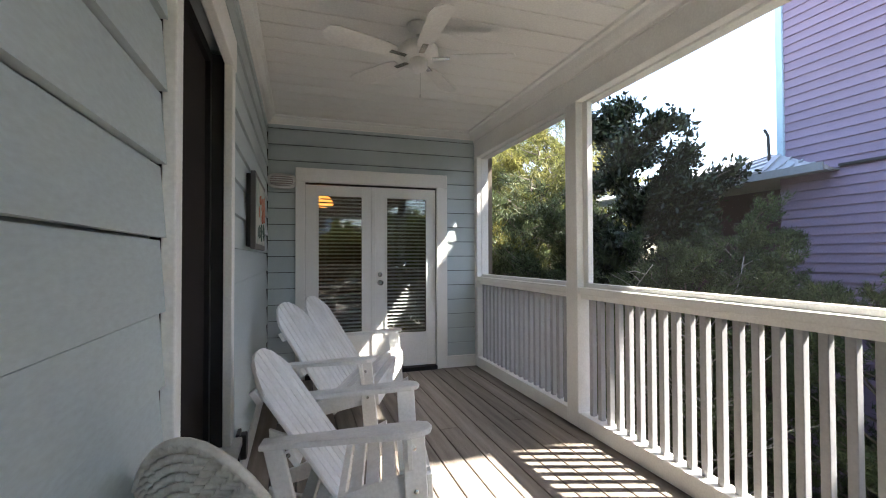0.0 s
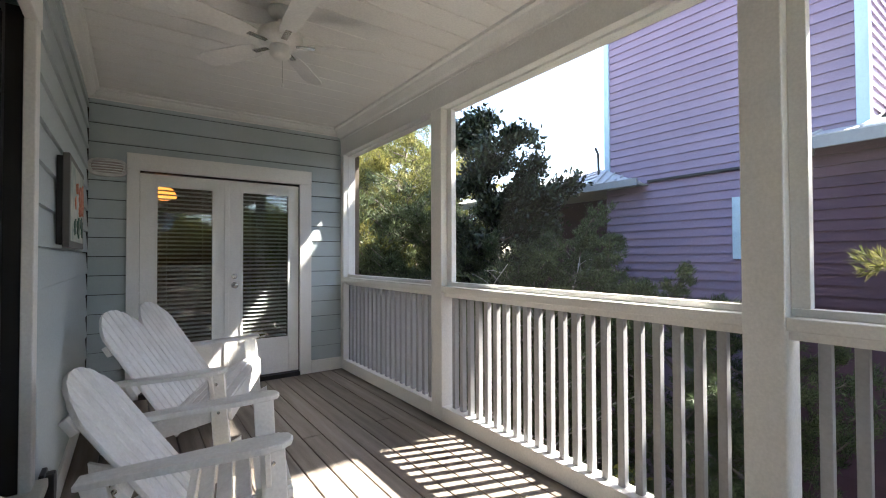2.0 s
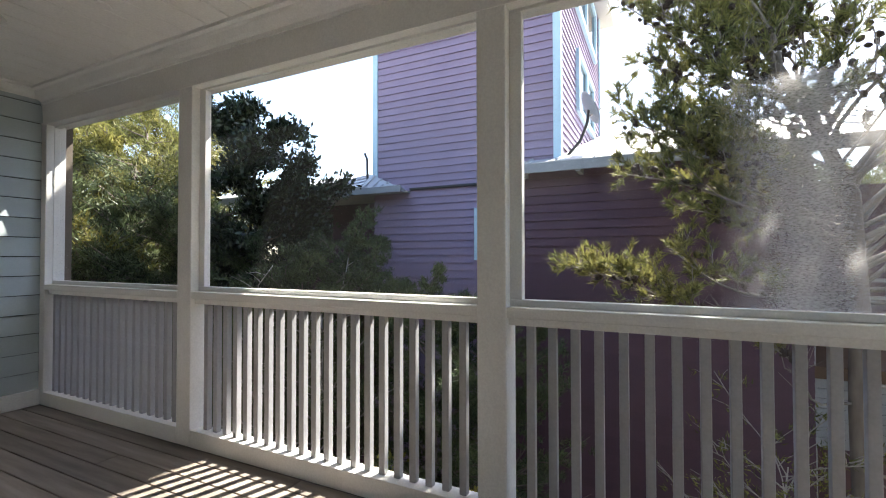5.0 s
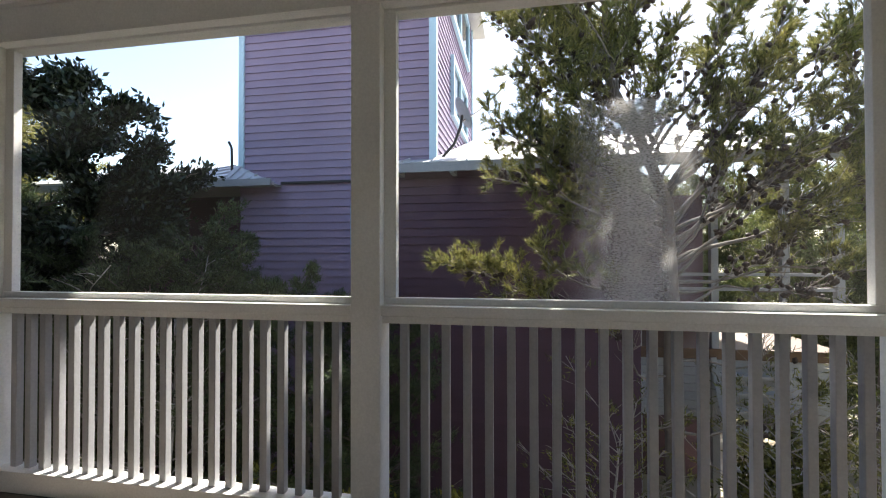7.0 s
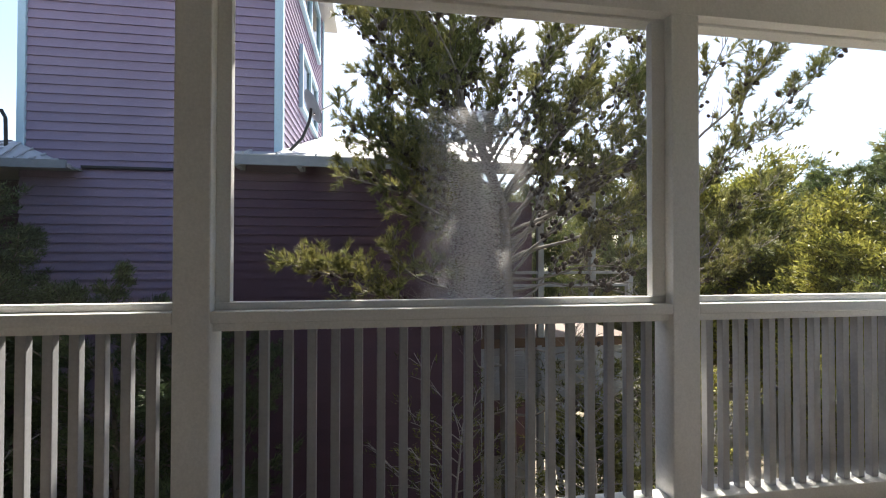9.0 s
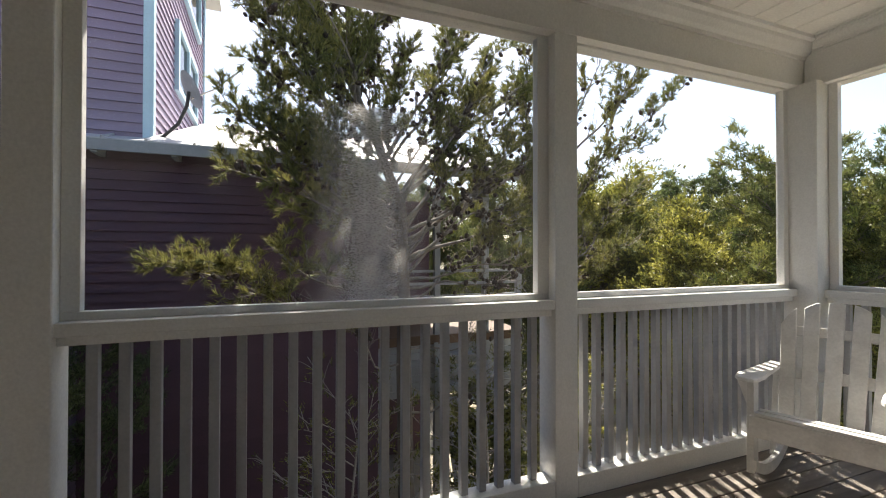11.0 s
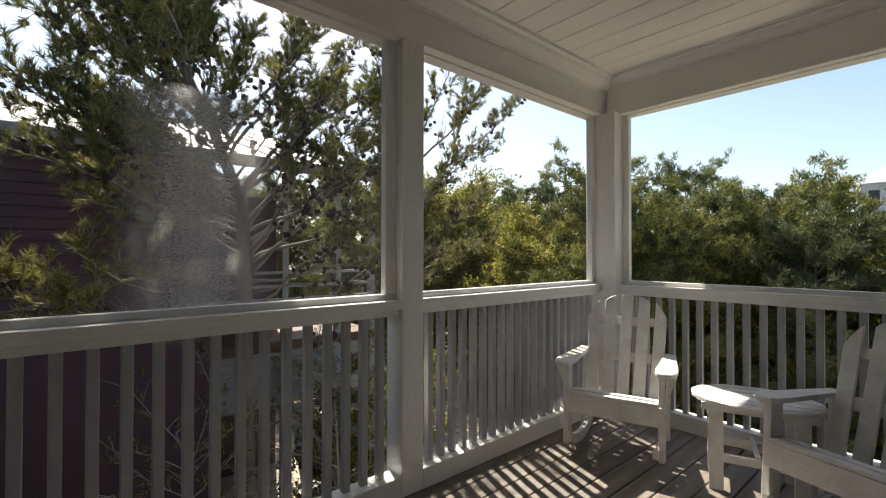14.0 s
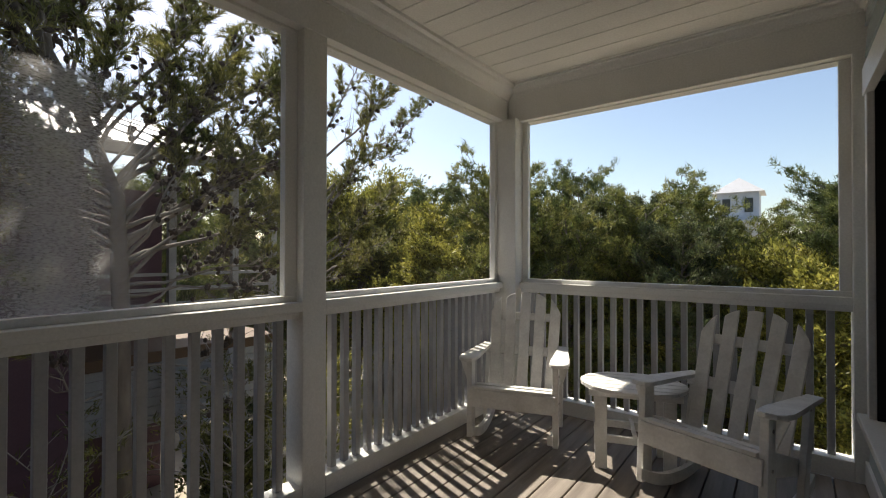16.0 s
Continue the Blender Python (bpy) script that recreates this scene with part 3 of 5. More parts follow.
# ---- rocking chairs ----
def rocker_chair(m, mat, label, backs=1, slats=7, gap=0.007, lean=31, width=0.56, group="white rocking chairs", name="rocking_chair", fan_out=0.0, tall=0.80, foot=0.03):
    """An Adirondack rocker; y is forwards, z up. backs: how many rounded backs side by side."""
    ob = thing(name, m, label, "chair", group)
    hw = width / 2
    for s in (-1, 1):
        # rocker, front leg, rear leg, arm
        pts_top, pts_low = [], []
        for i in range(13):
            yy = -0.42 + 0.80 * i / 12
            zz = 0.62 * (yy + 0.02) ** 2
            pts_low.append((yy, zz))
            pts_top.append((yy, zz + 0.065 - 0.02 * abs(yy)))
        m_side = Matrix(((0, 0, 1, 0), (1, 0, 0, 0), (0, 1, 0, 0), (0, 0, 0, 1)))
        part("rocker", prism(pts_low + pts_top[::-1], 0.03, pose(s * (hw - 0.03) - 0.015, 0, 0) @ m_side, 0.003), mat, ob)
        part("front_leg", box((s * hw - 0.018, 0.235, 0.06), (s * hw + 0.018, 0.325, 0.565), 0.004), mat, ob)
        part("rear_leg", box((s * (hw - 0.002) - 0.016, -0.040, 0.0), (s * (hw - 0.002) + 0.016, 0.030, 0.56), 0.004, pose(0, -0.16, 0.03, 10, 0, 0)), mat, ob)
        arm = [(-0.040, -0.30), (0.035, -0.30), (0.045, -0.1), (0.062, 0.1), (0.072, 0.24), (0.066, 0.31), (0.04, 0.345), (0.0, 0.355), (-0.035, 0.345), (-0.05, 0.31), (-0.052, 0.2), (-0.045, 0.05)]
        part("arm", prism([(s * x, y) for x, y in arm], 0.024, pose(s * (hw + 0.012), 0, 0.565), 0.005), mat, ob)
        for by, bz in ((0.28, 0.50), (0.28, 0.33), (-0.20, 0.53)):
            part("bolt", lathe([(0.009, 0.0), (0.009, 0.004), (0.004, 0.006)], pose(s * (hw + 0.017), by, bz, 0, 90 * s, 0), 8), CHROME, ob, "dull metal bolt head")
        part("arm_bracket", prism([(0, 0), (0.05, 0.14), (0, 0.14)], 0.02, pose(s * (hw + 0.03), 0.27, 0.42, 90, 0, 0 if s > 0 else 180), 0.002), mat, ob)
        part("seat_stringer", prism([(0.28, 0.28), (0.28, 0.385), (0.1, 0.36), (-0.32, 0.235), (-0.36, 0.19), (-0.30, 0.17)], 0.024, pose(s * (hw - 0.034) - 0.012, 0, 0) @ m_side, 0.003), mat, ob)
    part("front_apron", box((-hw - 0.002, 0.325, 0.27), (hw + 0.002, 0.347, 0.385), 0.004), mat, ob)
    for k in range(8):
        yy = 0.315 - 0.068 * k
        zz = 0.385 - 0.02 * max(0, k - 1) * 0.98
        part("seat_slat", box((-hw + 0.022, -0.029, 0), (hw - 0.022, 0.029, 0.018), 0.003, pose(0, yy, zz, 15 if k > 1 else 4, 0, 0)), mat, ob)
    back_m = pose(0, foot, 0.22, lean, 0, 0)
    one = (width - 0.05) / backs
    for b in range(backs):
        x0 = -width / 2 + 0.025 + one * b
        w = (one - 0.006) / slats
        for k in range(slats):
            cx = x0 + w * (k + 0.5)
            u = (k + 0.5) / slats * 2 - 1
            tilt = -u * fan_out
            ends = [tall - 0.16 * min(1.0, abs(u + e / slats)) ** 2.4 for e in (1.0, 0.4, -0.4, -1.0)]
            hw_s = w / 2 - gap / 2
            outline = [(-hw_s, 0), (hw_s, 0), (hw_s, ends[0]), (hw_s * 0.4, ends[1]), (-hw_s * 0.4, ends[2]), (-hw_s, ends[3])]
            bm = prism(outline, 0.018, back_m @ pose(cx, 0, 0.0, 0, -tilt, 0) @ pose(0, 0, 0, 90, 0, 0), 0.004)
            part("back_slat", bm, mat, ob)
    for zz, dz in ((0.33, 0.07), (0.60, 0.06)):
        part("back_rail", box((-hw + (0.03 if zz > 0.5 else -0.02), -0.045, zz), (hw - (0.03 if zz > 0.5 else -0.02), -0.020, zz + dz), 0.003, back_m), mat, ob)
    return ob


def chair_pose(x, y, turn, tip):
    """A chair at x, y that faces turn degrees from +y, tipped back on its rockers."""
    return pose(x, y, 0.006, 0, 0, turn) @ pose(0, 0, 0, tip, 0, 0)


rocker_chair(chair_pose(0.99, 2.80, -100, 3), CHAIR, "white slatted rocking chair with a rounded back", tall=0.775)
rocker_chair(chair_pose(1.16, 4.32, -111, 5), CHAIR, "white double rocking bench with two rounded backs", backs=2, slats=7, width=1.14, name="rocking_bench", lean=28, tall=0.86, foot=0.04)
rocker_chair(chair_pose(2.32, -2.22, 19, 1), CHAIR_WORN, "weathered white rocking chair in the porch corner", slats=5, gap=0.022, lean=20, fan_out=3.0, tall=0.82, foot=-0.06)
rocker_chair(chair_pose(1.06, -2.10, -17, 4), CHAIR_WORN, "weathered white rocking chair beside the small table", slats=5, gap=0.026, lean=20, fan_out=3.5, tall=0.82, foot=-0.06)

# ---- side table ----
table = thing("side_table", pose(1.56, -2.28, 0, 0, 0, 20), "small oval white slatted side table", "table")
EDGE = lambda y: 0.31 * math.sqrt(max(0.0, 1 - (y / 0.242) ** 2))
for k in range(6):
    y0, y1 = -0.24 + 0.08 * k + 0.004, -0.24 + 0.08 * (k + 1) - 0.004
    ys = [y0 + (y1 - y0) * i / 4 for i in range(5)]
    outline = [(EDGE(y), y) for y in ys] + [(-EDGE(y), y) for y in reversed(ys)]
    part("top_slat", prism(outline, 0.022, pose(0, 0, 0.475), 0.005), CHAIR_WORN, table)
for sx in (-1, 1):
    part("cleat", box((-0.26, sx * 0.13 - 0.02, 0.435), (0.26, sx * 0.13 + 0.02, 0.475), 0.003), CHAIR_WORN, table)
    part("stretcher", box((-0.17, sx * 0.13 - 0.012, 0.16), (0.17, sx * 0.13 + 0.012, 0.205), 0.003), CHAIR_WORN, table)
    for sy in (-1, 1):
        part("leg", box((sx * 0.19 - 0.035, sy * 0.13 - 0.014, 0.0), (sx * 0.19 + 0.035, sy * 0.13 + 0.014, 0.435), 0.004), CHAIR_WORN, table)
part("lower_shelf", box((-0.012, -0.142, 0.205), (0.012, 0.142, 0.225), 0.003), CHAIR_WORN, table)

# ---- wicker chair ----
wick = thing("wicker_chair", pose(0.70, 1.86, 0, 0, 0, -35), "old white wicker armchair beside the house wall", "chair")


def weave(rows, cols, surface, thick=0.0055):
    """Strands woven in and out over a surface(u, v), u along the row."""
    bm = bmesh.new()
    for j in range(rows):
        pts, v = [], (j + 0.5) / rows
        for i in range(cols * 2 + 1):
            u = i / (cols * 2)
            p, nrm = surface(u, v)
            pts.append(p + nrm * thick * 1.1 * (math.cos(math.pi * (i + j))))
        tube(pts, [thick] * len(pts), 5, bm)
    return bm


def back_surface(u, v):
    a = math.pi * (0.02 + 0.96 * u)
    w, h = 0.250 * (0.25 + 0.75 * v), 0.480 * v
    base = Vector((w * math.cos(a), -0.20 + 0.05 * math.cos(a) ** 2 - 0.04 * math.sin(a) * v, 0.46 + h * math.sin(a)))
    return base, Vector((0, -1, 0.25)).normalized()


tagged(part("back", weave(26, 32, back_surface, 0.0085), WICKER, wick, "woven rounded back", True), kind="stuff")
rim = []
for i in range(25):
    p, nrm = back_surface(i / 24, 1.0)
    rim.append(p)
part("back_rim", tube(rim, [0.010] * 25, 8), WICKER, wick, "", True)
part("seat", lathe([(0.02, 0.40), (0.20, 0.40), (0.215, 0.425), (0.20, 0.45), (0.02, 0.455)]), WICKER, wick, "", True)
part("skirt", weave(10, 30, lambda u, v: (Vector((0.20 * math.cos(6.283 * u), 0.20 * math.sin(6.283 * u), 0.30 + 0.11 * v)), Vector((math.cos(6.283 * u), math.sin(6.283 * u), 0)))), WICKER, wick, "", True)
for sx in (-1, 1):
    for sy in (-1, 1):
        part("leg", tube([(0.15 * sx, 0.13 * sy, 0.42), (0.165 * sx, 0.145 * sy, 0.0)], [0.017, 0.014], 8), WICKER, wick, "", True)


# ---- ground ----
bm = bmesh.new()
N = 60
verts = []
for i in range(N + 1):
    row = []
    for j in range(N + 1):
        u, v = (i / N * 2 - 1), (j / N * 2 - 1)
        x, y = 5 + math.copysign(abs(u) ** 2.4, u) * 900, math.copysign(abs(v) ** 2.4, v) * 900
        row.append(bm.verts.new((x, y, ground_z + 0.25 * noise.noise(Vector((x * 0.15, y * 0.15, 3.0))))))
    verts.append(row)
for i in range(N):
    for j in range(N):
        bm.faces.new((verts[i][j], verts[i + 1][j], verts[i + 1][j + 1], verts[i][j + 1]))
tagged(link("ground", bm, GROUND, smooth=True), "sandy ground with leaf litter between the houses", "ground", kind="structure")
# storey under the porch
bm = box((WALL - 5, SOUTH - 0.15, ground_z - 0.4), (SCREEN + 0.1, NORTH + 6, -0.26))
tagged(link("wall_lower", bm, SIDING), "siding of the storey under the porch", "wall", kind="structure")
bm = box((WALL - 5, NORTH + 3.5, -0.26), (SCREEN + 0.1, NORTH + 6, CEILING))
box((WALL - 5, SOUTH - 0.15, -0.26), (WALL - 0.35, NORTH + 6, CEILING), bm=bm)
tagged(link("wall_house", bm, SIDING), "siding of the house behind the porch", "wall", kind="structure")

# ---- the purple house next door ----
house = thing("neighbour_house", pose(7.0, 3.5, ground_z), "purple clapboard house with pale blue trim and metal roofs", "house")
HX, HY = 7.0, 3.5


def hbox(x0, x1, y0, y1, z0, z1, bevel=0.0, bm=None):
    return box((x0 - HX, y0 - HY, z0 - ground_z), (x1 - HX, y1 - HY, z1 - ground_z), bevel, bm=bm)


TOW_S, TOW_N, TOW_E, TOW_TOP = 1.95, 5.06, 11.84, 6.9
WING_S = -0.78
part("tower_core", hbox(HX + 0.03, TOW_E - 0.03, TOW_S + 0.03, TOW_N - 0.03, ground_z - 0.3, TOW_TOP), PURPLE, house)
part("wing_core", hbox(HX - 0.09, TOW_E, WING_S + 0.03, 2.60, ground_z - 0.3, 2.46), PLUM_SHADED, house)
part("rear_core", hbox(HX + 0.9, TOW_E, TOW_N - 0.03, 8.2, ground_z - 0.3, 2.40), PLUM_SHADED, house)


def house_boards(along, at, a, b, z0, z1, mat, step=0.117, out=-1):
    """Clapboards: along 'y' on a plane x = at facing -x, or along 'x' on a plane y = at facing -y."""
    shared = None
    z = z0
    while z < z1:
        if shared is None:
            bm = prism([(0.004, 0), (0.004, step + 0.012), (0.0, step + 0.004), (-0.023, 0.0)], b - a)
            bmesh.ops.transform(bm, matrix=Matrix(((0, 0, 1, 0), (1, 0, 0, 0), (0, 1, 0, 0), (0, 0, 0, 1))), verts=bm.verts)
            bmesh.ops.recalc_face_normals(bm, faces=bm.faces)
            shared = part("clapboard", bm, mat, house)
            ob = shared
        else:
            ob = new("clapboard", shared.data)
            ob.parent = house
        if along == "y":
            ob.matrix_basis = pose(at - HX, b - HY, z - ground_z, 0, 0, -90)
        else:
            ob.matrix_basis = pose(a - HX, at - HY, z - ground_z, 0, 0, 0)
        z += step


house_boards("y", HX + 0.025, TOW_S, TOW_N, ground_z, TOW_TOP, PURPLE)
house_boards("x", TOW_S + 0.025, HX, TOW_E, 2.4, TOW_TOP, PURPLE, 0.117)
house_boards("y", HX - 0.095, WING_S, 2.62, ground_z, 2.42, PLUM_SHADED)
for x0, x1, y0, y1, z0 in ((HX - 0.02, HX + 0.10, TOW_S - 0.02, TOW_S + 0.09, 2.62), (HX - 0.02, HX + 0.10, TOW_N - 0.07, TOW_N + 0.02, 2.55), (TOW_E - 0.14, TOW_E + 0.02, TOW_S - 0.02, TOW_S + 0.1, 2.9)):
    part("corner_board", hbox(x0, x1, y0, y1, z0, TOW_TOP, 0.006), BLUE_TRIM, house)
part("belt_trim", hbox(HX - 0.035, HX + 0.01, TOW_S + 0.0, 4.35, 2.365, 2.40, 0.004), DARK, house, "dark cable along the boards")


def house_pane(lo, hi, face):
    """A framed window on the house: face 'x' looks to -x, face 'y' to -y."""
    frame_bm = bmesh.new()
    if face == "x":
        y0, y1, z0, z1 = lo[0], hi[0], lo[1], hi[1]
        rects = [(y0 - 0.09, y0, z0 - 0.09, z1 + 0.09), (y1, y1 + 0.09, z0 - 0.09, z1 + 0.09), (y0, y1, z0 - 0.09, z0), (y0, y1, z1, z1 + 0.09), (y0, y1, (z0 + z1) / 2 - 0.02, (z0 + z1) / 2 + 0.02)]
        for a, b, c, d in rects:
            hbox(HX - 0.045, HX + 0.02, a, b, c, d, bm=frame_bm)
        win = part("window", frame_bm, BLUE_TRIM, house, "pale blue framed window")
        part("pane", hbox(HX - 0.005, HX + 0.012, y0, y1, z0, z1), TINTED, win)
    else:
        x0, x1, z0, z1 = lo[0], hi[0], lo[1], hi[1]
        rects = [(x0 - 0.1, x0, z0 - 0.1, z1 + 0.1), (x1, x1 + 0.1, z0 - 0.1, z1 + 0.1), (x0, x1, z0 - 0.1, z0), (x0, x1, z1, z1 + 0.1), ((x0 + x1) / 2 - 0.05, (x0 + x1) / 2 + 0.05, z0, z1)]
        for a, b, c, d in rects:
            hbox(a, b, TOW_S - 0.05, TOW_S + 0.02, c, d, bm=frame_bm)
        win = part("window", frame_bm, BLUE_TRIM, house, "pale blue framed window")
        part("pane", hbox(x0, x1, TOW_S - 0.008, TOW_S + 0.01, z0, z1), TINTED, win)


house_pane((2.75, 1.33), (3.13, 1.93), "x")
house_pane((8.55, 3.85), (10.4, 4.72), "y")
house_pane((8.2, 5.6), (10.8, 6.5), "y")


def slope_roof(name, x0, x1, y0, y1, z_low, z_high, ribs):
    """A metal roof that rises from x0 to x1, with standing ribs."""
    m = pose(x0 - HX, y0 - HY, z_low - ground_z, 0, -math.degrees(math.atan2(z_high - z_low, x1 - x0)), 0)
    length = math.hypot(x1 - x0, z_high - z_low)
    ob = part(name, box((0, 0, 0), (length, y1 - y0, 0.035), 0, m), TIN, house, "bright metal roof sheet")
    for k in range(ribs + 1):
        yy = (y1 - y0) * k / ribs
        part("rib", box((0, yy - 0.012, 0.035), (length, yy + 0.012, 0.06), 0, m), TIN, ob)
    return ob


# wing roof with its eave
slope_roof("wing_roof", HX - 0.42, TOW_E + 0.2, WING_S - 3.0, TOW_S - 0.03, 2.50, 4.16, 12)
slope_roof("wing_eave_return", HX - 0.42, HX - 0.02, TOW_S - 0.03, 2.72, 2.50, 2.62, 2)
part("eave_fascia", hbox(HX - 0.43, HX - 0.40, WING_S - 3.0, 2.72, 2.40, 2.52), GREY_WALL, house)
part("soffit", hbox(HX - 0.40, HX + 0.03, WING_S - 3.0, 2.70, 2.462, 2.485), SOFFIT, house)
for k in range(7):
    yy = 2.4 - 0.75 * k
    part("rafter_tail", hbox(HX - 0.40, HX + 0.02, yy - 0.03, yy + 0.03, 2.38, 2.46), SOFFIT, house)
# small roof on the far side of the tower
slope_roof("rear_roof", HX - 0.35, HX + 1.6, TOW_N + 0.03, 8.6, 2.40, 3.0, 9)
bm = bmesh.new()
corner = [(HX - 0.35, TOW_N + 0.03, 2.42), (HX - 0.35, 4.32, 2.36), (HX - 0.03, 4.40, 2.36), (HX - 0.03, TOW_N + 0.03, 2.68)]
vs = [bm.verts.new((x - HX, y - HY, z - ground_z)) for x, y, z in corner]
ws = [bm.verts.new((x - HX, y - HY, z - ground_z - 0.04)) for x, y, z in corner]
bm.faces.new(vs)
bm.faces.new(ws[::-1])
for i in range(4):
    bm.faces.new((vs[i], ws[i], ws[(i + 1) % 4], vs[(i + 1) % 4]))
bmesh.ops.recalc_face_normals(bm, faces=bm.faces)
hip = part("hip_roof", bm, TIN, house)
for k in range(5):
    f = (k + 0.5) / 5
    lo = Vector((HX - 0.35, 4.32 + (TOW_N - 4.29) * f, 2.37 + 0.06 * f)) - Vector((HX, HY, ground_z))
    hi = Vector((HX - 0.03, 4.40 + (TOW_N - 4.37) * f, 2.37 + 0.32 * f)) - Vector((HX, HY, ground_z))
    part("rib", tube([lo, hi], [0.014, 0.014], 4), TIN, hip)
part("rear_fascia", hbox(HX - 0.36, HX - 0.33, 4.32, 8.6, 2.30, 2.40), GREY_WALL, house)
part("rear_soffit", hbox(HX - 0.33, HX + 0.95, 4.36, 8.5, 2.33, 2.35), SOFFIT, house)
# tower eave out of sight above
part("tower_roof", hbox(HX - 0.25, TOW_E + 0.4, TOW_S - 0.3, TOW_N + 0.3, TOW_TOP, TOW_TOP + 0.1), TIN, house)
# open porch of the wing with posts, rails, a boarded skirt and a stair
PORCH_GREY = material("porch_grey_paint", (0.36, 0.37, 0.38), 0.55, (0.28, 0.28, 0.28), 3, 40, 0.15)
for yy in (-1.02, -2.1, -3.05, -3.75):
    part("porch_column", hbox(8.0, 8.10, yy - 0.05, yy + 0.05, ground_z, 2.4), PORCH_GREY, house, "pale square column")
for zz in (0.30, 0.52, 0.74, 0.96):
    part("porch_rail", hbox(8.02, 8.07, -3.75, -0.8, zz, zz + 0.045), PORCH_GREY, house, "pale horizontal porch rail")
part("porch_deck", hbox(7.98, 9.8, -3.8, -0.78, -0.28, -0.12, 0.01), ROOM_FLOOR, house)
for k in range(7):
    part("skirt_board", hbox(8.04, 8.07, -3.75, -0.80, -1.16 + 0.125 * k, -1.045 + 0.125 * k), PORCH_GREY, house)
part("porch_wall", hbox(9.8, 9.9, -2.6, -0.8, ground_z, 2.4), PLUM_SHADED, house)
for yy in (-2.05, -2.95):
    part("stringer", tube([(7.95 - HX, yy - HY, -0.25 - ground_z), (6.75 - HX, yy - HY, 0.0)], [0.055, 0.055], 4), PORCH_GREY, house)
for k in range(11):
    part("tread", hbox(7.80 - 0.11 * k, 8.04 - 0.11 * k, -2.95, -2.05, -0.50 - 0.22 * k, -0.465 - 0.22 * k, 0.004), PORCH_GREY, house)
# vent pipe
part("vent_pipe", tube([(HX - 0.05 - HX, 5.16 - HY, 2.6 - ground_z), (HX - 0.05 - HX, 5.17 - HY, 2.95 - ground_z), (HX - 0.05 - HX, 5.22 - HY, 3.05 - ground_z)], [0.02, 0.02, 0.02]), DARK, house)

# satellite dish
dish = thing("satellite_dish", pose(7.25, 1.60, 3.35), "grey satellite dish on a bent mast above the metal roof", "dish")
bm = bmesh.new()
rings = []
for j in range(6):
    r = 0.25 * j / 5
    rings.append([bm.verts.new((r * math.cos(a), 0.75 * r * math.sin(a) * 1.3, 0.45 * r * r)) for a in [2 * math.pi * i / 20 for i in range(20)]] if j else [bm.verts.new((0, 0, 0))])
for i in range(20):
    bm.faces.new((rings[0][0], rings[1][i], rings[1][(i + 1) % 20]))
for a, b in zip(rings[1:], rings[2:]):
    for i in range(20):
        bm.faces.new((a[i], b[i], b[(i + 1) % 20], a[(i + 1) % 20]))
bmesh.ops.solidify(bm, geom=bm.faces[:], thickness=0.012)
bmesh.ops.transform(bm, matrix=pose(0, 0, 0.02, 62, 0, 20), verts=bm.verts)
part("reflector", bm, material("dish_grey", (0.20, 0.22, 0.25), 0.45, None, 5, 60, 0.05), dish, "", True)
part("mast", tube([(0, 0, 0), (0.0, 0.02, -0.18), (0.02, 0.12, -0.42), (0.06, 0.30, -0.60), (0.06, 0.33, -0.72)], [0.022] * 5, 8), BLACK, dish, "", True)
part("feed_arm", tube([(0.02, -0.02, -0.08), (-0.04, -0.28, 0.05), (-0.08, -0.60, 0.33)], [0.012] * 3, 6), CHROME, dish, "", True)
part("feed_horn", lathe([(0.02, -0.04), (0.035, -0.03), (0.035, 0.03), (0.02, 0.04)], pose(-0.08, -0.60, 0.36, 60, 0, 0), 12), BLACK, dish, "", True)

# far white house over the trees
far = thing("far_house", pose(4.05, -46, ground_z - 0.2), "distant pale house with a hipped metal roof", "house")
part("wall", box((-1.5, -1.7, -0.8), (1.5, 1.7, 9.6)), FAR_WALL, far)
bm = bmesh.new()
vs = [bm.verts.new(p) for p in ((-1.9, -2.1, 9.6), (1.9, -2.1, 9.6), (1.9, 2.1, 9.6), (-1.9, 2.1, 9.6))]
tip = bm.verts.new((0, 0, 11.1))
bm.faces.new(vs[::-1])
for i in range(4):
    bm.faces.new((vs[i], vs[(i + 1) % 4], tip))
part("roof", bm, TIN, far)
for xx in (-0.8, 0.8):
    part("window", box((xx - 0.3, 1.68, 7.9), (xx + 0.3, 1.73, 9.1)), TINTED, far)
part("balcony", box((-1.9, 1.7, 7.0), (1.9, 3.0, 7.2)), FAR_WALL, far)


# ---- trees ----
def blades(centres, aims, per, length, width, spread, rs, kind="needle"):
    """Leaves or needles round each centre: vertices and faces for from_pydata."""
    k = len(centres)
    c = np.repeat(centres, per, axis=0)
    d = np.repeat(aims, per, axis=0) + rs.normal(0, spread, (k * per, 3))
    d /= np.linalg.norm(d, axis=1)[:, None] + 1e-9
    ln = length * rs.uniform(0.6, 1.2, (k * per, 1))
    side = np.cross(d, rs.normal(0, 1, (k * per, 3)))
    side /= np.linalg.norm(side, axis=1)[:, None] + 1e-9
    start = c + rs.normal(0, length * (0.30 if kind == "needle" else 0.6), (k * per, 3))
    w = width * rs.uniform(0.7, 1.2, (k * per, 1))
    if kind == "needle":
        v = np.stack([start - side * w, start + side * w, start + d * ln], axis=1).reshape(-1, 3)
        f = np.arange(len(v)).reshape(-1, 3)
    else:
        mid = start + d * ln * 0.45
        v = np.stack([start, mid - side * w, start + d * ln, mid + side * w], axis=1).reshape(-1, 3)
        f = np.arange(len(v)).reshape(-1, 4)
    return v, f


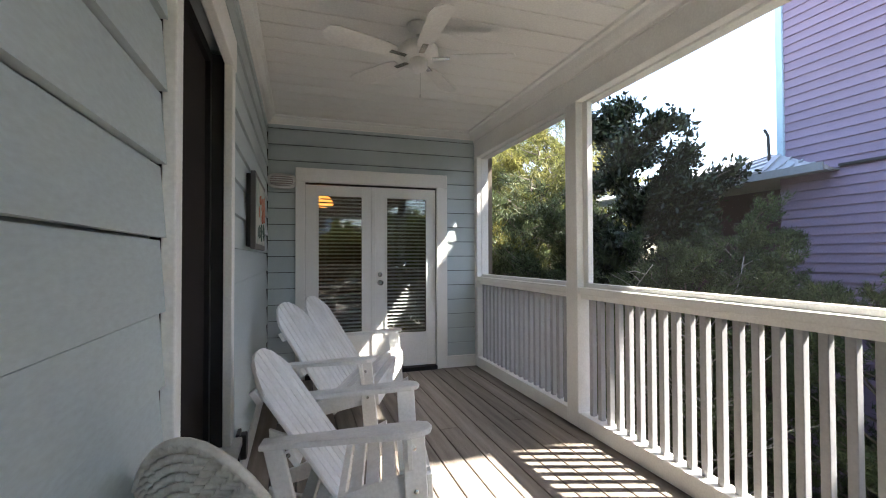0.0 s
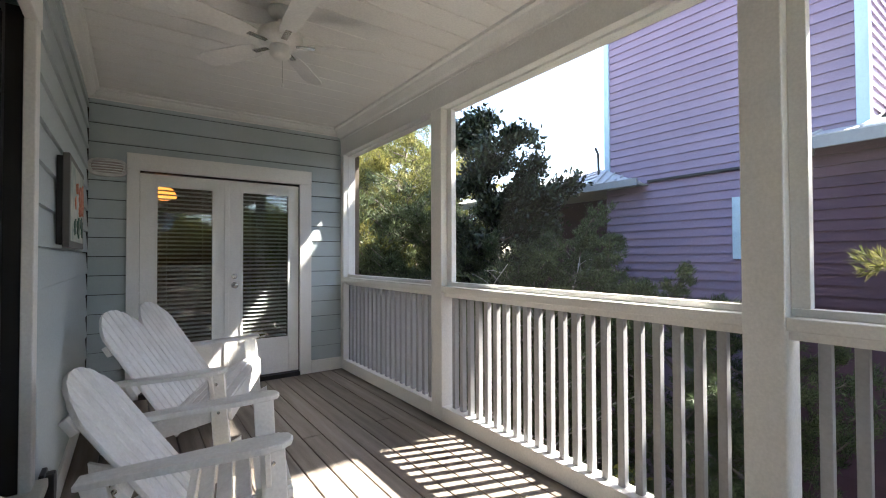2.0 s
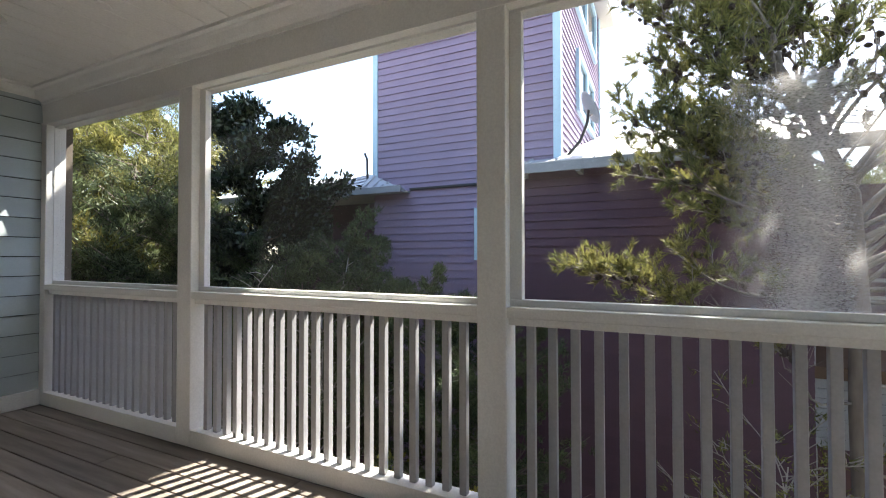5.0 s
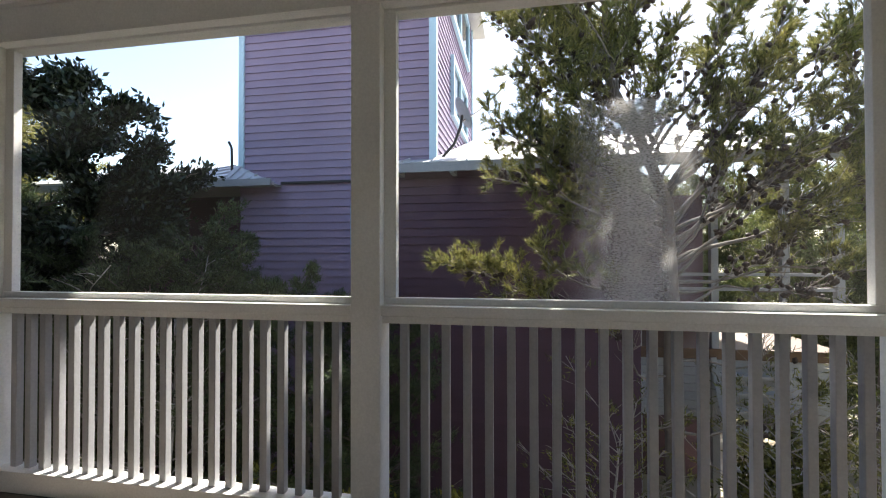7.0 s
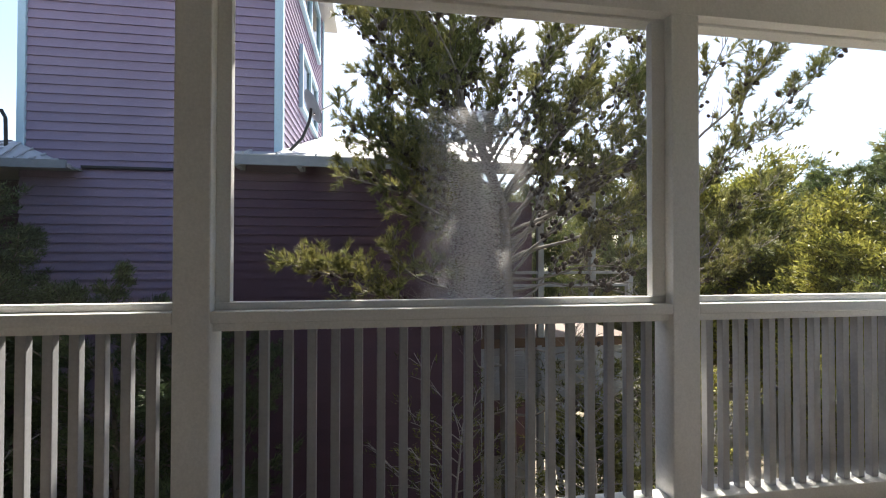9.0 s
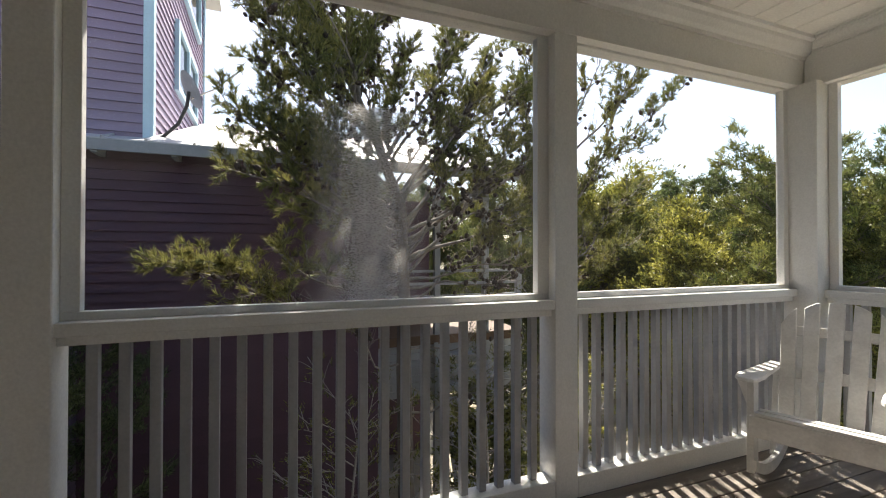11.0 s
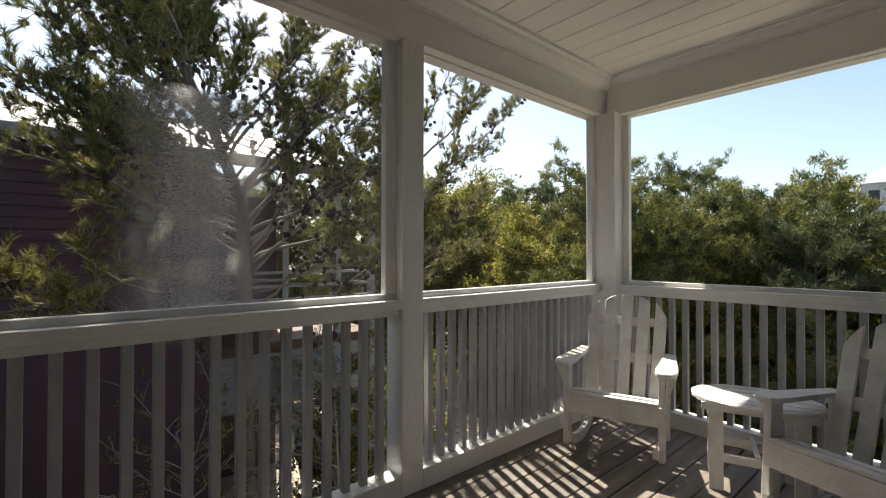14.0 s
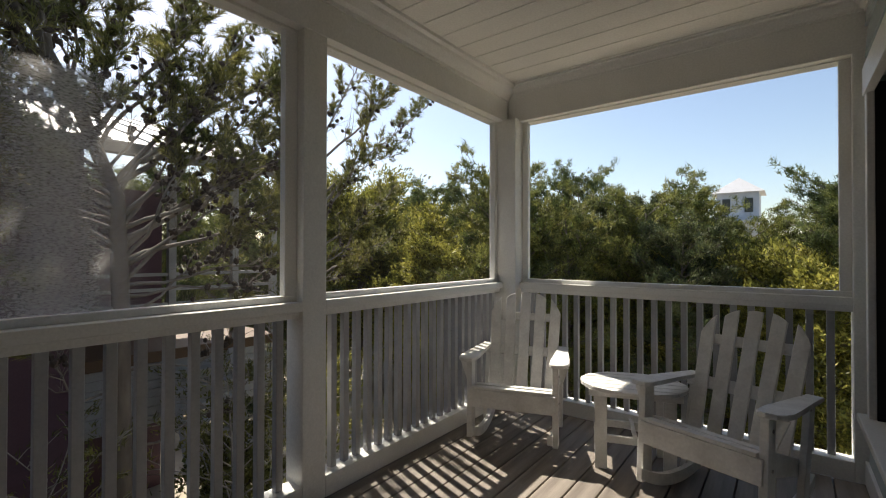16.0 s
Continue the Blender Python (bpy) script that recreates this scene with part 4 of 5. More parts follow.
def leaf_mesh(name, v, f, mat, parent, label=""):
    me = bpy.data.meshes.new(name)
    me.from_pydata(v.tolist(), [], f.tolist())
    me.materials.append(mat)
    ob = new(name, me)
    ob.parent = parent
    return tagged(ob, label, kind="stuff")


def tree(x, y, height, seed, mat, label, category="tree", low=0.3, reach=1.6, limbs=16, sub=6, tufts=5, per=26, length=0.09, width=0.0028, spread=0.55, kind="needle",
         trunk_r=0.09, up=0.35, lean=(0, 0), loose=0.07, bark=None, cones=0, bare=0.45, top_taper=0.45, name="pine_tree", group="", rise=0.0, boughs=()):
    """A trunk with limbs and twigs, and tufts of needles or leaves along the twigs."""
    rs, rng = np.random.RandomState(seed), random.Random(seed)
    ob = thing(name, pose(x, y, ground_z + rise), label, category, group)
    pts = []
    for i in range(9):
        t = i / 8
        pts.append(Vector((lean[0] * t * t + 0.08 * math.sin(3 * t + seed), lean[1] * t * t + 0.08 * math.cos(4 * t + seed), height * 0.96 * t - 0.2)))
    part("trunk", tube(pts, [trunk_r * (1.05 - 0.9 * i / 8) for i in range(9)], 9), bark or BARK, ob, "", True)
    bm = bmesh.new()
    centres, aims, cone_at = [], [], []
    for n in range(limbs + len(boughs)):
        bough = boughs[n - limbs] if n >= limbs else None
        t = low + (1 - low) * (n + rng.random()) / limbs
        k = min(7, int(t * 8))
        root = pts[k].lerp(pts[k + 1], t * 8 - k)
        az = 2.4 * n + rng.uniform(-0.5, 0.5)
        r = reach * (1 - (1 - top_taper) * max(0, (t - low) / (1 - low)) ** 1.5) * rng.uniform(0.6, 1.1)
        slope = up * (0.3 + t) + rng.uniform(-0.2, 0.25)
        line = []
        for i in range(6):
            q = i / 5
            line.append(root + Vector((math.cos(az + 0.3 * q * rng.uniform(-1, 1)) * r * q, math.sin(az + 0.3 * q) * r * q, r * (slope * q + 0.12 * math.sin(5 * q + n) * q))))
        if bough:
            zr, end, dense = bough
            k = max(0, min(7, int((zr + 0.2) / (height * 0.96) * 8)))
            root, r, az = pts[k].lerp(pts[k + 1], min(1, max(0, (zr + 0.2) / (height * 0.96) * 8 - k))), 1.0, math.atan2(end[1], end[0])
            line = [root + Vector(end) * (i / 5) + Vector((0.05 * math.sin(4 * i + n), 0.05 * math.cos(3 * i), -0.22 * math.sin(math.pi * i / 5))) for i in range(6)]
        r0 = trunk_r * 0.42 * (1.1 - min(1, t) * 0.7)
        tube(line, [max(0.005, r0 * (1 - 0.85 * i / 5)) for i in range(6)], 5, bm)
        for s in range(bough[2] if bough else sub):
            q = bare + (1 - bare) * (s + rng.random()) / (bough[2] if bough else sub)
            i = min(4, int(q * 5))
            p = line[i].lerp(line[i + 1], q * 5 - i)
            a2 = az + rng.choice((-1, 1)) * rng.uniform(0.3, 1.3)
            l2 = r * rng.uniform(0.18, 0.42)
            way = Vector((math.cos(a2), math.sin(a2), rng.uniform(0.0, 0.8))).normalized()
            ends = [p, p + way * l2 * 0.5 + Vector((0, 0, 0.03)), p + way * l2 + Vector((0, 0, 0.10 * l2))]
            tube(ends, [r0 * 0.35 + 0.003, r0 * 0.2 + 0.002, 0.002], 4, bm)
            for u in range(tufts):
                g = (u + 0.6) / tufts
                at = p + way * l2 * g + Vector([rng.gauss(0, loose * l2 + 0.02) for _ in range(3)])
                centres.append(at)
                aims.append(way * 0.7 + Vector((0, 0, 0.5)))
            if cones and rng.random() < cones:
                for _ in range(3):
                    cone_at.append(p + way * l2 * rng.uniform(0.1, 0.8) + Vector([rng.gauss(0, 0.05) for _ in range(3)]))
    tagged(part("branching", bm, bark or BARK, ob, "", True), kind="stuff")
    v, f = blades(np.array([tuple(p) for p in centres]), np.array([tuple(p) for p in aims]), per, length, width, spread, rs, kind)
    leaf_mesh("crown", v, f, mat, ob)
    if cone_at:
        cb = bmesh.new()
        for p in cone_at:
            bmesh.ops.create_icosphere(cb, subdivisions=1, radius=rng.uniform(0.020, 0.034), matrix=Matrix.Translation(p) @ Matrix.Diagonal((1, 1, 1.3, 1)))
        tagged(part("cone_cluster", cb, CONE, ob), "dark pine cones", kind="stuff")
    return ob


def needle_brushes(starts, ends, per, length, width, rs):
    """Brushes of needles along twigs: each needle leaves its twig forwards and outwards."""
    k = len(starts)
    a, b = np.repeat(starts, per, axis=0), np.repeat(ends, per, axis=0)
    along = b - a
    along /= np.linalg.norm(along, axis=1)[:, None] + 1e-9
    root = a + (b - a) * (0.25 + 0.75 * rs.uniform(0, 1, (k * per, 1)) ** 0.7)
    out = np.cross(along, rs.normal(0, 1, (k * per, 3)))
    out /= np.linalg.norm(out, axis=1)[:, None] + 1e-9
    way = along * rs.uniform(0.45, 1.1, (k * per, 1)) + out * rs.uniform(0.4, 1.0, (k * per, 1)) + np.array([0, 0, 0.15])
    way /= np.linalg.norm(way, axis=1)[:, None] + 1e-9
    side = np.cross(way, rs.normal(0, 1, (k * per, 3)))
    side /= np.linalg.norm(side, axis=1)[:, None] + 1e-9
    w, ln = width * rs.uniform(0.7, 1.3, (k * per, 1)), length * rs.uniform(0.6, 1.25, (k * per, 1))
    v = np.stack([root - side * w, root + side * w, root + way * ln], axis=1).reshape(-1, 3)
    return v, np.arange(len(v)).reshape(-1, 3)


def sand_pine(x, y, line, trunk_r, boughs, seed, label, needles, per=40, length=0.085, width=0.0042, high=(), high_reach=1.4, high_count=0):
    """A pine whose trunk follows line (world points) and whose boughs run from a height on the trunk to a world point.
    boughs: (root height, end, sag, branchlets, first leafy share, cone share)."""
    rs, rng = np.random.RandomState(seed), random.Random(seed)
    base = Vector((x, y, ground_z))
    ob = thing("pine_tree", pose(x, y, ground_z), label, "tree")
    pts = [Vector(p) - base for p in line]
    part("trunk", tube(pts, [trunk_r * (1.05 - 0.85 * i / (len(pts) - 1)) for i in range(len(pts))], 9), BARK, ob, "", True)

    def on_trunk(z):
        z -= base.z
        for p, q in zip(pts, pts[1:]):
            if p.z <= z <= q.z:
                return p.lerp(q, (z - p.z) / (q.z - p.z))
        return pts[-1].copy()

    boughs = list(boughs)
    for k in range(high_count):
        z = high[0] + (high[1] - high[0]) * (k + rng.random()) / high_count
        az, r = 2.4 * k + rng.uniform(-0.4, 0.4), high_reach * rng.uniform(0.55, 1.05) * (1 - 0.45 * k / high_count)
        p = on_trunk(z) + base
        boughs.append((z, (p.x + r * math.cos(az), p.y + r * math.sin(az), z + r * rng.uniform(0.15, 0.6)), 0.05, 12, 0.3, 0.5))
    limbs_bm, twig_bm = bmesh.new(), bmesh.new()
    starts, ends, cone_at = [], [], []
    for n, (zr, end, sag, count, leafy, coned) in enumerate(boughs):
        root, tip = on_trunk(zr), Vector(end) - base
        run = tip - root
        size = run.length
        k1, k2 = rng.uniform(0, 6), rng.uniform(0, 6)
        curve = [root + run * q + Vector((0.05 * math.sin(7 * q + k1), 0.06 * math.sin(6 * q + k2), 0.04 * math.sin(9 * q + k1) - sag * math.sin(math.pi * q))) * min(1, 4 * q) for q in [i / 8 for i in range(9)]]
        r0 = min(trunk_r * 0.30, 0.006 + 0.010 * size)
        tube(curve, [max(0.004, r0 * (1 - 0.82 * i / 8)) for i in range(9)], 6, limbs_bm)
        for c in range(count):
            q = leafy * 0.6 + (1 - leafy * 0.6) * (c + rng.random()) / count
            i = min(7, int(q * 8))
            p = curve[i].lerp(curve[i + 1], q * 8 - i)
            ahead = (curve[i + 1] - curve[i]).normalized()
            side = ahead.cross(Vector((rng.gauss(0, 0.5), rng.gauss(0, 0.5), 1))).normalized() * rng.choice((-1, 1))
            way = (ahead * rng.uniform(0.3, 1.0) + side * rng.uniform(0.3, 1.0) + Vector((0, 0, rng.uniform(-0.05, 0.65)))).normalized()
            l2 = min(0.62, size * 0.36) * rng.uniform(0.5, 1.1) * (1.1 - 0.5 * q)
            knee = p + way * l2 * 0.5 + Vector([rng.gauss(0, 0.03) for _ in range(3)])
            stop = p + way * l2 + Vector((rng.gauss(0, 0.04), rng.gauss(0, 0.04), 0.10 * l2))
            tube([p, knee, stop], [0.0060, 0.0042, 0.002], 4, limbs_bm)
            if q > leafy:
                for t in range(8):
                    g = 0.2 + 0.8 * (t + rng.random() * 0.6) / 8
                    s0 = p.lerp(knee, g * 2) if g < 0.5 else knee.lerp(stop, g * 2 - 1)
                    w2 = (way * 0.8 + Vector([rng.gauss(0, 0.55) for _ in range(3)]) + Vector((0, 0, 0.35))).normalized()
                    s1 = s0 + w2 * rng.uniform(0.09, 0.18)
                    tube([s0, s1], [0.003, 0.0015], 3, twig_bm)
                    starts.append(tuple(s0))
                    ends.append(tuple(s1))
            else:
                for t in range(3):
                    s0 = p.lerp(knee, rng.uniform(0.3, 1.0))
                    tube([s0, s0 + (way + Vector([rng.gauss(0, 0.7) for _ in range(3)])) * rng.uniform(0.06, 0.16)], [0.003, 0.0015], 3, twig_bm)
            if rng.random() < coned:
                for _ in range(rng.choice((1, 2, 3, 4))):
                    cone_at.append(p.lerp(knee, rng.uniform(0.1, 1.2)) + Vector([rng.gauss(0, 0.035) for _ in range(3)]))
    tagged(part("branching", limbs_bm, LIMB, ob, "grey-brown limbs and branchlets", True), kind="stuff")
    tagged(part("twig_growth", twig_bm, LIMB, ob, "pale thin twigs"), kind="stuff")
    v, f = needle_brushes(np.array(starts), np.array(ends), per, length, width, rs)
    leaf_mesh("crown", v, f, needles, ob)
    cb = bmesh.new()
    for p in cone_at:
        bmesh.ops.create_icosphere(cb, subdivisions=1, radius=rng.uniform(0.020, 0.033), matrix=Matrix.Translation(p) @ Matrix.Rotation(rng.uniform(0, 3), 4, "X") @ Matrix.Diagonal((1, 1, 1.35, 1)))
    tagged(part("cone_cluster", cb, CONE, ob), "dark pine cones", kind="stuff")
    return ob


H0 = -ground_z
# the pine close outside, with a low bough that reaches along the wing
sand_pine(5.6, -0.78, ((5.6, -0.78, ground_z - 0.2), (5.62, -0.80, -1.5), (5.6, -0.76, 0.0), (5.6, -0.76, 0.8), (5.6, -0.72, 1.8), (5.58, -0.45, 2.5), (5.55, -0.15, 3.1), (5.5, -0.1, 4.2), (5.5, -0.6, 5.9)), 0.10, (
    # low bough
    (0.78, (5.30, 1.44, 1.17), 0.20, 34, 0.48, 0.3), (0.75, (5.4, 0.55, 1.28), 0.10, 11, 0.45, 0.5),
    # middle, towards the tower
    (1.50, (5.4, 0.92, 2.10), 0.05, 16, 0.45, 0.7), (1.7, (5.5, 0.98, 2.72), 0.05, 18, 0.40, 0.7), (1.8, (5.3, 0.55, 2.45), 0.0, 15, 0.35, 0.7), (1.6, (5.7, 0.40, 1.95), 0.0, 13, 0.4, 0.6), (2.0, (5.8, 0.70, 2.85), 0.0, 13, 0.4, 0.5), (2.0, (5.2, 0.15, 2.75), 0.0, 14, 0.4, 0.5),
    (1.35, (5.5, 0.55, 2.30), 0.0, 15, 0.4, 0.7), (1.75, (5.35, 0.85, 2.45), 0.0, 16, 0.4, 0.8), (1.6, (5.3, 0.15, 2.20), 0.0, 13, 0.4, 0.6), (1.9, (5.6, 0.35, 2.55), 0.0, 15, 0.4, 0.6), (1.3, (5.6, 0.30, 1.70), 0.0, 11, 0.55, 0.7), (2.1, (5.3, -0.45, 2.75), 0.0, 14, 0.4, 0.6),
    # upper mass
    (2.5, (5.5, 1.08, 3.85), 0.05, 15, 0.25, 0.9), (2.6, (5.3, 0.75, 3.55), 0.0, 15, 0.25, 0.9), (2.7, (5.6, 0.35, 3.75), 0.0, 15, 0.25, 0.8), (2.7, (5.8, -0.25, 3.7), 0.0, 14, 0.25, 0.8), (2.5, (5.4, -0.75, 3.45), 0.0, 14, 0.3, 0.8), (2.6, (5.7, 0.80, 3.20), 0.0, 14, 0.3, 0.9),
    (2.8, (5.2, 0.25, 4.00), 0.0, 14, 0.25, 0.7), (2.8, (5.9, 0.60, 4.10), 0.0, 14, 0.25, 0.7), (2.6, (5.2, 0.35, 3.30), 0.0, 14, 0.3, 0.9), (2.7, (5.5, -0.45, 3.95), 0.0, 16, 0.25, 0.7), (3.0, (5.3, 0.7, 4.3), 0.0, 16, 0.2, 0.6),
    # open boughs with many cones, away from the tower
    (1.0, (5.45, -1.80, 2.05), -0.10, 15, 0.55, 0.9), (1.15, (5.35, -2.05, 1.66), -0.28, 13, 0.75, 0.9), (1.3, (5.4, -2.30, 2.75), 0.0, 16, 0.5, 0.9), (1.9, (5.5, -1.95, 3.70), 0.0, 18, 0.45, 0.9), (1.8, (5.3, -1.55, 3.15), 0.0, 16, 0.45, 0.9), (1.6, (5.7, -2.35, 3.25), 0.0, 18, 0.5, 0.9),
    (1.2, (5.5, -2.55, 1.95), 0.0, 15, 0.55, 0.9), (0.72, (5.4, -1.75, 1.38), 0.0, 12, 0.85, 1.0), (1.9, (5.6, -2.60, 3.70), 0.0, 16, 0.5, 0.8), (2.0, (5.5, -1.15, 2.95), 0.0, 14, 0.45, 0.8), (1.0, (5.6, -2.3, 1.2), 0.0, 9, 0.8, 0.9), (1.5, (5.3, -2.2, 2.35), 0.0, 14, 0.6, 0.9), (1.4, (5.6, -2.75, 2.6), 0.0, 14, 0.5, 0.9),
    (1.2, (5.2, -1.35, 2.35), 0.0, 13, 0.55, 0.9), (1.5, (5.6, -1.45, 2.75), 0.0, 14, 0.5, 0.9), (2.2, (5.3, -1.25, 3.60), 0.0, 16, 0.4, 0.8), (2.3, (5.6, -1.6, 4.05), 0.0, 16, 0.4, 0.8), (0.9, (5.3, -2.0, 1.0), 0.0, 10, 0.9, 1.0), (0.6, (5.4, -1.6, 0.75), 0.0, 10, 0.95, 0.9),
    (0.2, (5.3, -1.7, 0.45), 0.1, 9, 0.95, 0.3), (0.0, (5.2, -0.1, 0.5), 0.1, 9, 0.95, 0.2), (-0.5, (5.3, -1.8, -0.1), 0.1, 9, 0.95, 0.2)),
    11, "sand pine with dark cones and pale twigs close to the porch", NEEDLE, high=(3.6, 5.8), high_reach=1.3, high_count=22)
sand_pine(6.15, -3.0, ((6.15, -3.0, ground_z - 0.2), (6.2, -2.95, -1.0), (6.15, -3.05, 0.6), (6.1, -3.1, 1.8), (6.1, -3.2, 2.8), (6.05, -3.3, 3.8), (6.0, -3.35, 4.9)), 0.075, (
    (1.6, (5.7, -4.35, 3.85), 0.0, 15, 0.5, 0.4), (2.0, (5.6, -5.1, 3.75), 0.0, 18, 0.5, 0.3), (1.7, (5.9, -4.3, 2.9), 0.0, 14, 0.5, 0.3), (1.2, (6.0, -4.7, 2.3), 0.0, 13, 0.55, 0.3), (1.3, (5.8, -3.75, 2.6), 0.0, 13, 0.5, 0.4), (2.4, (5.6, -4.7, 4.4), 0.0, 16, 0.4, 0.3),
    (0.9, (5.7, -3.9, 1.8), 0.0, 12, 0.5, 0.4), (2.2, (5.8, -2.35, 3.5), 0.0, 15, 0.4, 0.7), (1.9, (5.7, -2.2, 2.7), 0.0, 14, 0.45, 0.7), (1.5, (6.0, -2.5, 2.3), 0.0, 12, 0.5, 0.7), (2.6, (5.9, -3.9, 4.3), 0.0, 14, 0.35, 0.4), (2.8, (6.0, -2.5, 4.2), 0.0, 14, 0.35, 0.5),
    (0.8, (6.0, -4.6, 1.5), 0.0, 12, 0.5, 0.3), (0.7, (5.8, -4.0, 1.25), 0.0, 12, 0.4, 0.3)),
    12, "thin open-crowned sand pine further along the porch", NEEDLE, per=38, high=(3.4, 4.8), high_reach=1.0, high_count=3)
# broad-leaved tree and dark thicket before the tower
tree(5.35, 5.85, H0 + 3.68, 21, LEAF_DARK, "dark glossy-leaved magnolia tree beside the purple house", low=0.42, reach=0.95, limbs=26, sub=8, tufts=5, per=26, length=0.10, width=0.022, spread=0.75, kind="leaf", trunk_r=0.09, up=0.25, top_taper=0.75, name="magnolia_tree", bare=0.35, loose=0.05,
     boughs=((H0 + 1.5, (0.25, -0.95, 0.75), 24), (H0 + 1.1, (0.2, -0.75, 0.55), 22), (H0 + 1.9, (0.2, -0.60, 0.75), 18)))
for k, (x, y, h, s) in enumerate(((5.2, 4.3, 1.85, 31), (5.4, 3.2, 1.35, 32), (5.0, 5.3, 1.75, 33), (5.9, 4.7, 2.05, 34), (4.9, 6.6, 2.1, 35), (5.6, 2.5, 1.1, 36), (4.8, 4.7, 1.55, 37))):
    tree(x, y, H0 + h - 0.2, s, NEEDLE_DARK, "dark dense evergreen shrub before the purple house", "shrub", low=0.3, reach=1.25, limbs=34, sub=7, tufts=6, per=44, length=0.065, width=0.0042, spread=0.7, trunk_r=0.05, up=0.5, top_taper=0.5, name="evergreen_shrub", bare=0.25, group="shrubs by the purple house")
# grove to the north-east
for k, (x, y, h, s, mt) in enumerate(((5.2, 8.6, 3.3, 41, NEEDLE_OLIVE), (7.2, 10.4, 4.6, 42, NEEDLE_OLIVE), (4.4, 10.6, 3.6, 43, NEEDLE_DARK), (9.2, 12.5, 4.8, 44, LEAF_YELLOW), (6.0, 7.4, 2.0, 45, NEEDLE_DARK), (4.2, 8.0, 2.2, 46, NEEDLE_DARK), (4.9, 7.5, 2.0, 51, NEEDLE_DARK), (6.0, 9.6, 4.2, 47, NEEDLE), (4.0, 9.4, 3.4, 48, NEEDLE_OLIVE), (8.4, 12.8, 5.4, 49, NEEDLE_OLIVE), (5.6, 12.0, 4.6, 50, NEEDLE_OLIVE))):
    tree(x, y, H0 + h, s, mt, "sunlit olive-green pine in the grove behind the house", low=0.25, reach=1.9, limbs=36, sub=7, tufts=6, per=24, length=0.14, width=0.010, spread=0.8, trunk_r=0.09, up=0.45, top_taper=0.8, bare=0.25, group="grove trees")

# far wood to the south and east: four trees, set out again and again
far_kinds = []
for k, (mt, h, r) in enumerate(((FAR_OLIVE, 7.8, 2.2), (FAR_GREEN, 8.4, 2.0), (LEAF_YELLOW, 5.6, 2.4), (FAR_DARK, 7.6, 2.1))):
    far_kinds.append(tree(30 + 3 * k, -30, h, 60 + k, mt, ("olive-green pine of the far wood", "tall grey-green pine of the far wood", "low yellow-green shrub oak of the far wood", "dark pine of the far wood")[k],
                          low=0.12, reach=r, limbs=60, sub=10, tufts=5, per=20, length=0.16, width=0.015 if k != 2 else 0.026, spread=0.7, kind="needle" if k != 2 else "leaf", trunk_r=0.12, up=0.6, top_taper=0.6, bare=0.25, loose=0.17, group="far wood"))
rng = random.Random(9)
for row, count, near, deep in ((0, 34, 11.0, 16.0), (1, 40, 17, 25), (2, 34, 28, 42)):
    for k in range(count):
        a = radians(-165 + 200 * (k + rng.random()) / count)
        if -0.40 < a < 0.80 and row < 2:
            continue
        d = rng.uniform(near, deep)
        if row == 0 and a > -0.98:
            continue
        if row and abs(a + 1.50) < 0.13:
            continue
        kind = far_kinds[rng.choice((0, 0, 1, 2, 2, 3) if row < 2 else (0, 1, 3))]
        s = rng.uniform(0.80, 1.05) * (0.74, 0.90, 1.12)[row]
        copy_thing(kind, Matrix.Translation((0.8 + d * math.cos(a), 0.6 + d * math.sin(a), ground_z - 0.1)) @ Matrix.Rotation(rng.uniform(0, 6.28), 4, "Z") @ Matrix.Diagonal((s, s, s * rng.uniform(0.82, 1.02), 1)))

